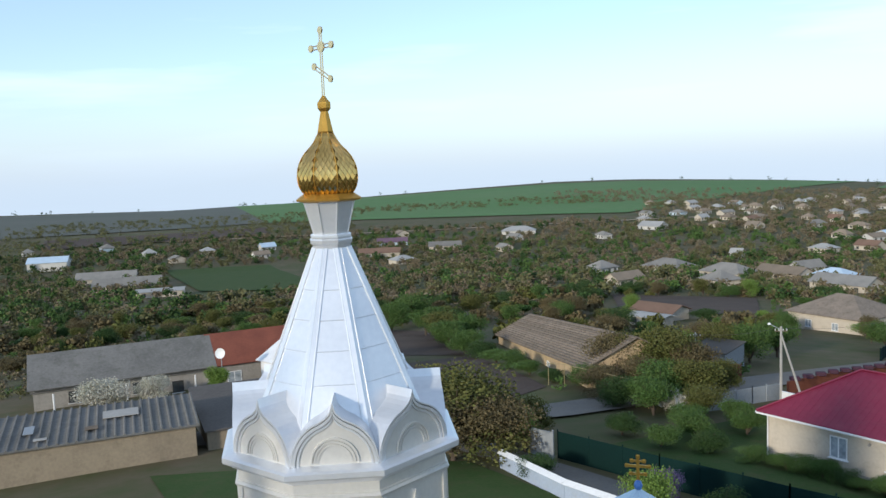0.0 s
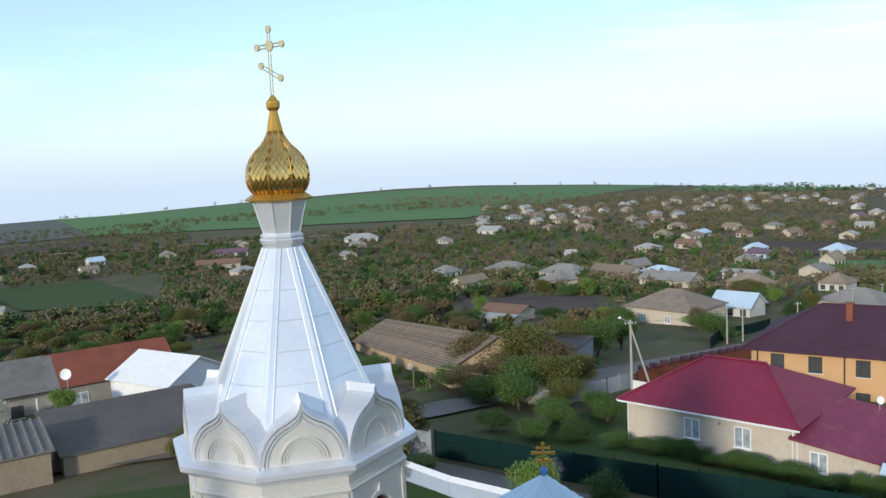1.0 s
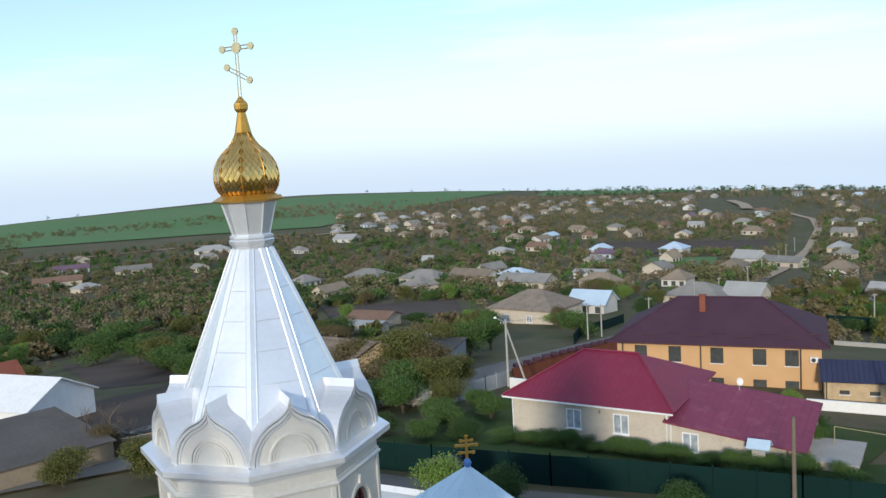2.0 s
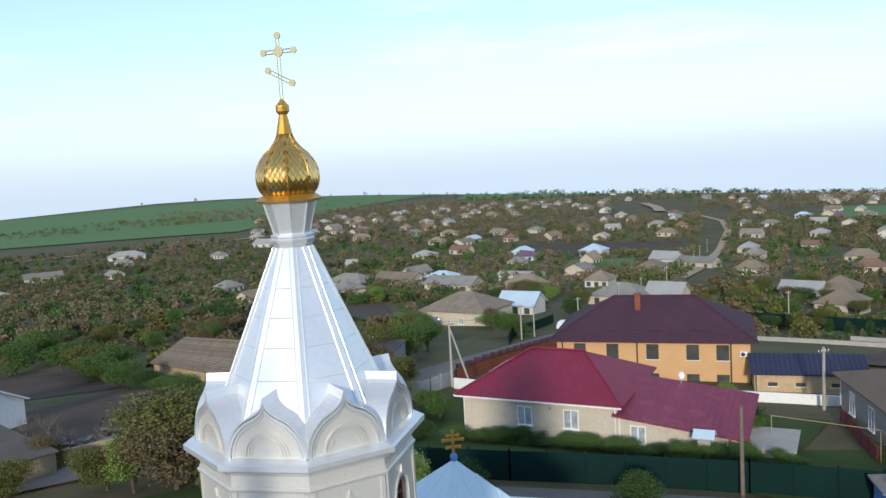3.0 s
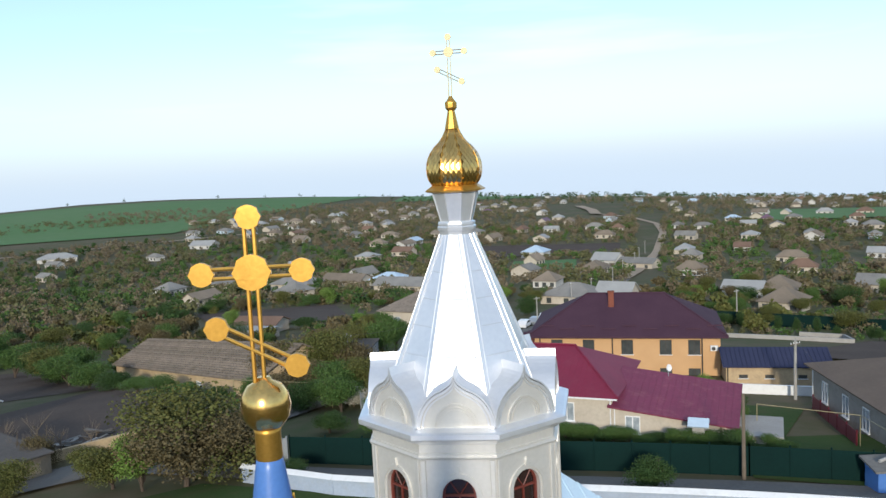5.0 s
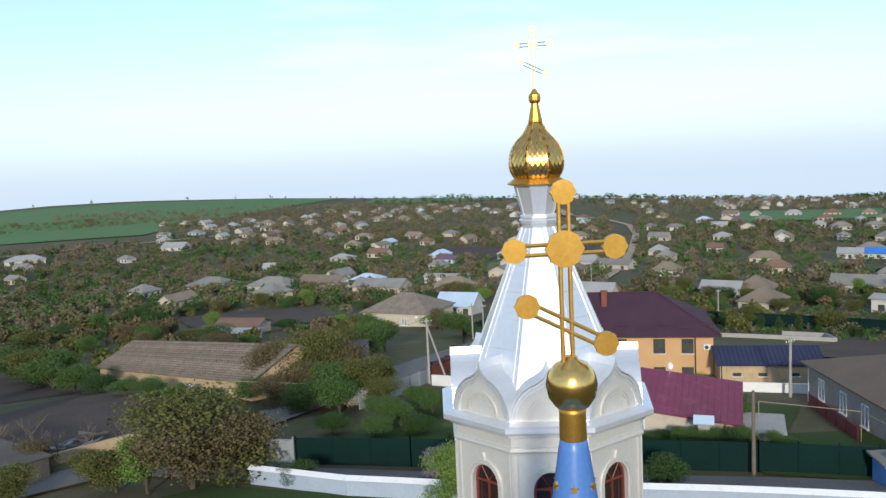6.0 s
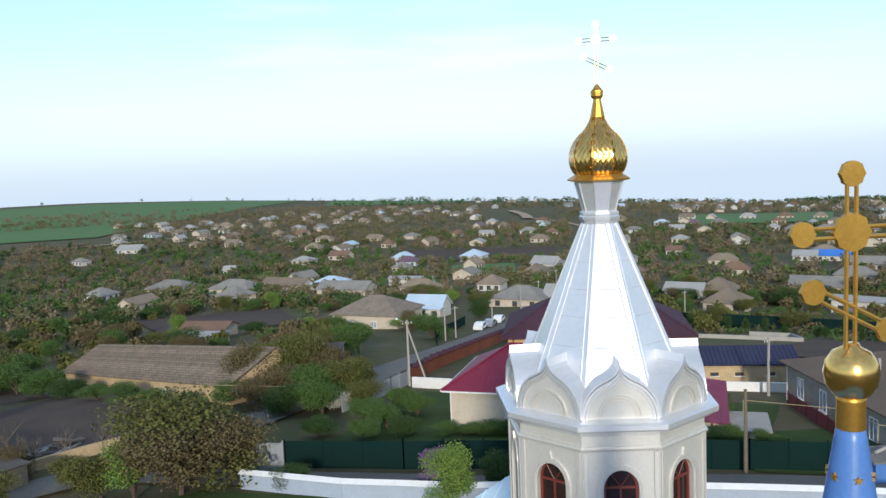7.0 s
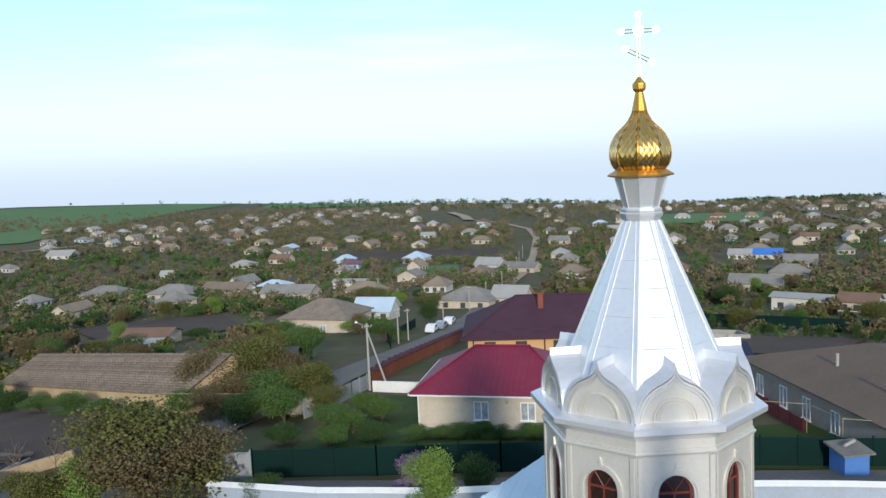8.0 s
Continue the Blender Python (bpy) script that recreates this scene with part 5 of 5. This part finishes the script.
# ---- gate chapel with a pale blue roof ----
def gate_chapel():
    z = ground_z(7.1, 11.1)
    G = thing("gate_chapel", pose(7.1, 11.1, z, 0, 0, 10), "small white chapel with a pale blue metal pyramid roof", "chapel")
    part("wall", boxm(-2.2, -2.2, -0.6, 2.2, 2.2, 4.3), M["plaster"], G)
    top = 6.0 - z - 0.12
    roof = part("roof", lathe([(4.0, 4.25), (4.0, 4.33), (0.05, top)], [radians(45 + 90 * i) for i in range(4)]), M["pale_blue"], G)
    for k in range(4):
        for i in range(-4, 5):
            u = i / 5
            m = Matrix.Rotation(radians(90 * k), 4, "Z")
            e = 4.0 * math.cos(radians(45))
            a, b = Vector((u * e, -e, 4.34)), Vector((u * e, -abs(u) * e - 0.02, 4.34 + (top - 4.34) * (1 - abs(u))))
            part("seam", rod(m @ a, m @ b, 0.03, n=4), M["pale_blue"], roof)
    part("finial_ball", lathe([(0.03, top - 0.1), (0.12, top), (0.15, top + 0.12), (0.10, top + 0.24), (0.03, top + 0.30)], ROUND), M["blue_paint"], G, smooth=True)
    C = bmesh.new()
    for a in ((-0.05, -0.03, 0, 0.05, 0.03, 0.8), (-0.34, -0.03, 0.47, -0.05, 0.03, 0.56), (0.05, -0.03, 0.47, 0.34, 0.03, 0.56), (-0.2, -0.03, 0.2, -0.05, 0.03, 0.28), (0.05, -0.03, 0.2, 0.2, 0.03, 0.28), (-0.16, -0.03, 0.66, -0.05, 0.03, 0.72), (0.05, -0.03, 0.66, 0.16, 0.03, 0.72)):
        box(C, *a)
    for x, zz in ((0, 0.84), (-0.37, 0.515), (0.37, 0.515), (-0.2, 0.69), (0.2, 0.69), (-0.24, 0.24), (0.24, 0.24)):
        box(C, x - 0.07, -0.03, zz - 0.07, x + 0.07, 0.03, zz + 0.07, bevel=0.03)
    part("cross", place(C, Matrix.Translation((0, 0, top + 0.26)) @ Matrix.Rotation(radians(-20), 4, "Z")), M["gold_dull"], G, "gilt trefoil cross")


gate_chapel()


# ---- details of the near houses ----
def downpipe(H, x, y, h, material, r=0.05):
    part("downpipe", rod((x, y, 0.1), (x, y, h), r, n=6), material, H)


downpipe(RED, 0.05, -0.1, 3.15, M["white"])
downpipe(RED, 11.9, -0.1, 3.15, M["white"])
part("gutter", boxm(-0.5, -0.66, 3.1, 12.5, -0.56, 3.2), M["white"], RED, "white gutter")
part("gutter", boxm(-0.66, -0.5, 3.1, -0.56, 11.0, 3.2), M["white"], RED, "white gutter")
for x0, x1, y0, y1 in ((-0.55, 3.8, -0.55, 5.25), (12.55, 8.2, -0.55, 5.25)):
    part("hip_cap", rod((x0, y0, 3.3), (x1, y1, 5.82), 0.07, n=6), M["crimson"], RED)
part("ridge_cap", rod((3.8, 5.25, 5.82), (8.2, 5.25, 5.82), 0.07, n=6), M["crimson"], RED)
part("plinth", boxm(-0.08, -0.1, -1.0, 12.08, 0.0, 0.45), M["greyplaster"], RED, "stained grey plinth")
for i in range(30):
    x = -0.3 + 12.6 * i / 29
    reach = min(1.0, (x + 0.55) / 4.35, (12.55 - x) / 4.35)
    part("seam", rod((x, -0.55, 3.28), (x, -0.55 + 5.8 * reach, 3.28 + 2.5 * reach), 0.006, n=4), M["crimson"], RED)
for i in range(20):
    x = -0.2 + 9.0 * i / 19
    part("seam", rod((x, -0.3, 2.79 - 0.11 * x), (x, 6.6, 4.07 - 0.11 * x), 0.007, n=4), M["crimson_old"], EXT)
downpipe(EXT, 0.2, -0.08, 2.7, M["white"], 0.04)
part("lean_to", boxm(8.62, 0.3, -0.6, 11.6, 4.5, 1.1), M["cream"], EXT, "lower cream wall end")
part("lean_to_roof", boxm(8.62, 0.1, 1.1, 11.8, 4.8, 1.22), M["concrete"], EXT, "grey flat roof")
for u in (0.43, 0.905, 0.03):
    downpipe(ORANGE, u * 19.0, -0.1, 5.75, M["darkframe"], 0.07)
part("fascia", boxm(-0.75, -0.78, 5.62, 19.75, -0.66, 5.82), M["plum"], ORANGE)
for fz in (1.0, 4.2):
    a = part("air_conditioner", boxm(18.0, -0.38, fz, 18.75, -0.04, fz + 0.55, bevel=0.03), M["white"], ORANGE, "white air conditioner unit")
    part("fan_grille", place(lathe([(0.2, 0), (0.2, 0.02), (0.05, 0.025)], ROUND), Matrix.Translation((18.3, -0.385, fz + 0.28)) @ Matrix.Rotation(radians(90), 4, "X")), M["darkframe"], a)
for x0, x1, y0, y1 in ((-0.7, 5.3, -0.7, 6.25), (19.7, 13.7, -0.7, 6.25)):
    part("hip_cap", rod((x0, y0, 5.85), (x1, y1, 9.22), 0.09, n=6), M["plum"], ORANGE)
part("ridge_cap", rod((5.3, 6.25, 9.22), (13.7, 6.25, 9.22), 0.09, n=6), M["plum"], ORANGE)
for i in range(9):
    x = 0.6 + i * 2.15
    y = 0.25 if i % 2 else 0.75
    part("snow_guard", boxm(x, y, 5.85 + 3.4 * (y + 0.7) / 6.95 + 0.03, x + 1.5, y + 0.05, 5.85 + 3.4 * (y + 0.7) / 6.95 + 0.16), M["plum"], ORANGE)
part("wall_lamp", rod((7.0, -0.16, 2.55), (7.0, 0.02, 2.62), 0.09, n=8), M["concrete"], RED, "small round lamp under the eaves")
M["crack"] = mat("dark_crack", (0.12, 0.10, 0.085), (0.09, 0.075, 0.06), rough=1.0, scale=3, bump=0.0)
rng = random.Random(31)
for cx, n in ((4.6, 7), (6.9, 4)):
    bm = bmesh.new()
    p = Vector((cx, -0.006, 1.95 - 0.11 * cx))
    for i in range(n):
        q = p + Vector((rng.uniform(-0.14, 0.14), 0, -rng.uniform(0.12, 0.24)))
        tube(bm, p, q, 0.022, 0.016, n=4)
        p = q
    part("wall_crack", bm, M["crack"], EXT, "jagged dark crack in the plaster")
part("gas_box", boxm(6.0, -0.2, 0.75, 6.35, 0.0, 1.2, bevel=0.02), M["gaspipe"], EXT, "small yellow gas box")
annexe_dish = part("satellite_dish", place(lathe([(0.03, 0.0), (0.15, 0.03), (0.27, 0.09), (0.28, 0.10), (0.15, 0.045), (0.03, 0.02)], ROUND), Matrix.Translation((3.4, 6.1, 4.25)) @ Matrix.Rotation(radians(50), 4, "Z") @ Matrix.Rotation(radians(75), 4, "X")), M["white"], EXT, "small white satellite dish")
part("dish_arm", rod((3.4, 6.15, 3.4), (3.4, 6.12, 4.25), 0.03, n=6), M["greysheet"], annexe_dish)
for i in range(24):
    x = -0.2 + 9.9 * i / 23
    part("seam", rod((x, -0.35, 2.74), (x, 3.0, 3.94), 0.025, n=4), M["navy"], NAVY)
for x in (0.15, 9.2):
    downpipe(NAVY, x, -0.08, 2.65, M["darkframe"])
for x, y in ((8.5, 3.2), (15.5, 2.6)):
    part("vent_pipe", rod((x, y, 3.6), (x, y, 5.6), 0.12, n=8), M["concrete"], BROWN, "pale vent pipe")
downpipe(BROWN, 0.1, -0.1, 3.4, M["white"])
# barn tiles: courses of separate raised tiles along the front slope
for i in range(16):
    y = -0.45 + 5.6 * i / 16
    z = 3.12 + 2.9 * (y + 0.5) / 5.7
    bm = bmesh.new()
    n = 64
    for k in range(n):
        x0 = -0.5 + 45.1 * k / n + 0.04
        lift = 0.03 + 0.06 * rng.random()
        box(bm, x0, y, z, x0 + 45.1 / n - 0.10, y + 0.33, z + lift + 0.13)
    sh = Matrix.Identity(4)
    sh[2][0] = 0.125
    part("tile_course", place(bm, sh), M["tile_brown"], BARN)
for i in range(38):
    x = -0.2 + 23.9 * i / 37
    part("corrugation", rod((x, -0.3, 2.72), (x, 7.3, 3.24), 0.10, n=6), M["slate"], CORR)
for x, y, w, d, m in ((17.0, 3.4, 2.6, 1.6, "concrete"), (11.6, 2.2, 0.7, 1.6, "greysheet"), (15.8, 1.4, 0.9, 0.7, "wood"), (6.0, 2.0, 0.5, 0.6, "concrete"), (12.4, 0.6, 0.9, 0.4, "concrete")):
    part("patch_sheet", place(boxm(x, y, 0, x + w, y + d, 0.05), Matrix.Translation((0, 0, 2.88)) @ Matrix.Rotation(math.atan(0.52 / 7.6), 4, "X")), M[m], CORR, "loose patch lying on the corrugated roof")
for i in range(5):
    part("porch_post", rod((2.0 + 3.6 * i, -1.6, -1.0), (2.0 + 3.6 * i, -1.6, 2.35), 0.09, n=6), M["white"], LONG)
part("porch_roof", roof_mesh(17.5, 1.9, 2.35, 0.5, 0.2, "shed"), M["slate"], LONG)
LONG.children[-1].matrix_basis = Matrix.Translation((0.5, -1.9, 0))
dish = thing("satellite_dish", pose(-31.6, 67.0, ground_z(-31.6, 67.0)), "white satellite dish on a steel mast", "dish")
part("mast", rod((0, 0, -0.4), (0, 0, 4.3), 0.05, n=6), M["greysheet"], dish)
part("reflector", place(lathe([(0.05, 0.0), (0.3, 0.05), (0.55, 0.17), (0.56, 0.19), (0.3, 0.08), (0.05, 0.03)], ROUND), Matrix.Translation((0, -0.1, 4.3)) @ Matrix.Rotation(radians(75), 4, "X")), M["white"], dish)

# sheds and small things in the yards
WELL = house("well_house", (29.6, 27.4), -45, 0.8, 0.7, -3.1, -1.9, 0.45, "gable", M["concrete"], ROOFS[5], "small wooden well house with a light blue roof", category="well", over=0.3)
OUT = house("blue_outhouse", (32.4, 15.0), -25, 1.6, 1.6, -3.0, -1.6, 0.25, "shed", M["blue_paint"], M["slate"], "blue outhouse with a grey sheet roof", category="shed", over=0.25)
part("flue_pipe", rod((0.3, 0.5, 1.75), (1.2, 0.9, 1.85), 0.1, n=8), M["concrete"], OUT)
GAR = house("grey_garage", (19.2, 80.2), -35, 4.2, 5.0, -8.0, -5.4, 0.4, "shed", M["greysheet"], M["felt"], "dark grey sheet garage beside the road", category="garage", over=0.2)
PANEL = thing("sheet_gate", pose(3.1, 39.2, ground_z(3.1, 39.2), 0, 0, -35), "grey sheet-metal gate leaf at the fence end", "gate")
part("leaf", boxm(-0.9, -0.03, 0.1, 0.9, 0.03, 2.0), M["greysheet"], PANEL)
for s in (-0.95, 0.95):
    part("post", boxm(s - 0.05, -0.05, -0.3, s + 0.05, 0.05, 2.15), M["greysheet"], PANEL)
CR = thing("plank_stack", pose(32.6, 27.0, ground_z(32.6, 27.0), 0, 0, -40), "leaning stack of weathered planks", "planks")
for i in range(6):
    part("plank", place(boxm(-0.7 + i * 0.25, -0.04, 0, -0.5 + i * 0.25, 0.04, 1.3), Matrix.Rotation(radians(-18 - i), 4, "X")), M["wood"], CR)
rng = random.Random(9)
for i in range(9):
    x, y = rng.uniform(-14, -6.5), rng.uniform(56, 61)
    R = thing("board_heap", pose(x, y, ground_z(x, y), 0, 0, rng.uniform(0, 180)), "heap of broken grey boards and sheet in a yard", "boards", group="heaps of boards")
    for k in range(5):
        part("board", place(boxm(-1.2, -0.15, 0, 1.2, 0.15, 0.04), Matrix.Translation((rng.uniform(-0.4, 0.4), rng.uniform(-0.6, 0.6), 0.12 * k + 0.05)) @ Euler((rng.uniform(-0.25, 0.25), rng.uniform(-0.2, 0.2), rng.uniform(-0.6, 0.6))).to_matrix().to_4x4()), rng.choice((M["slate"], M["wood"], M["concrete"])), R)


# ---- cars ----
def car(x, y, rot, body_m, label):
    C = thing("car", pose(x, y, ground_z(x, y) + 0.2, 0, 0, rot), label, "car", group="parked cars")
    side_pts = [(-2.1, 0.35), (2.1, 0.35), (2.15, 0.7), (1.9, 0.85), (1.1, 0.95), (0.5, 1.42), (-1.1, 1.45), (-1.8, 1.0), (-2.1, 0.9)]
    bm = slab(side_pts, -0.82, 0.82)
    bmesh.ops.bevel(bm, geom=bm.edges[:], offset=0.06, segments=1, affect="EDGES")
    b = part("body", bm, body_m, C)
    for s in (-0.835, 0.815):
        part("window", slab([(-1.5, 0.98), (0.75, 0.98), (0.4, 1.34), (-1.05, 1.36)], s, s + 0.02), M["glass"], b)
    for wx in (-1.3, 1.3):
        for wy in (-0.82, 0.66):
            part("wheel", rod((wx, wy, 0.32), (wx, wy + 0.16, 0.32), 0.32, n=14), M["rubber"], C)
    for wy in (-0.6, 0.6):
        part("headlight", boxm(2.1, wy - 0.15, 0.62, 2.17, wy + 0.15, 0.75), M["white"], C)


M["carwhite"] = mat("white_car_paint", (0.75, 0.75, 0.76), (0.7, 0.7, 0.71), rough=0.3, scale=1, bump=0)
M["carsilver"] = mat("silver_car_paint", (0.40, 0.42, 0.45), (0.36, 0.38, 0.41), rough=0.3, metal=0.5, scale=1, bump=0)
M["cardark"] = mat("dark_car_paint", (0.05, 0.05, 0.06), (0.04, 0.04, 0.05), rough=0.3, scale=1, bump=0)
car(16.6, 60.6, 42, M["carwhite"], "white car parked beside the village road")
car(66.5, 113.5, 44, M["carsilver"], "silver car parked beside the village road")
car(71.5, 118.5, 46, M["carwhite"], "white car parked beside the village road")
car(77.0, 119.0, 48, M["cardark"], "dark car on the village road")
car(62.0, 109.5, 44, M["carwhite"], "white car parked beside the village road")


# ---- bare saplings in the yard ----
def bare_sapling(x, y, h, seed):
    rng = random.Random(seed)
    S = thing("bare_sapling", pose(x, y, ground_z(x, y)), "leafless grey sapling in a littered yard", "sapling", group="bare saplings")
    part("stem", rod((0, 0, -0.3), (rng.uniform(-0.2, 0.2), rng.uniform(-0.2, 0.2), h * 0.6), 0.05, 0.035, n=5), M["wood"], S)
    for k in range(9):
        z = h * rng.uniform(0.2, 0.6)
        a = rng.uniform(0, 6.28)
        e = Vector((math.cos(a) * h * 0.25, math.sin(a) * h * 0.25, z + h * rng.uniform(0.2, 0.42)))
        bm = rod((0, 0, z), e, 0.025, 0.012, n=4)
        for j in range(3):
            tube(bm, e.lerp(Vector((0, 0, z)), 0.4), e + Vector((rng.uniform(-0.4, 0.4), rng.uniform(-0.4, 0.4), rng.uniform(0.1, 0.6))), 0.012, 0.005, n=4)
        part("branch", bm, M["wood"], S)


for i, (x, y, h) in enumerate(((-12.4, 55.0, 4.2), (-13.6, 52.4, 3.8), (-10.8, 53.4, 3.0), (-15.0, 56.0, 4.0), (-6.0, 52.5, 3.2), (-8.5, 54.5, 2.6))):
    bare_sapling(x, y, h, 40 + i)
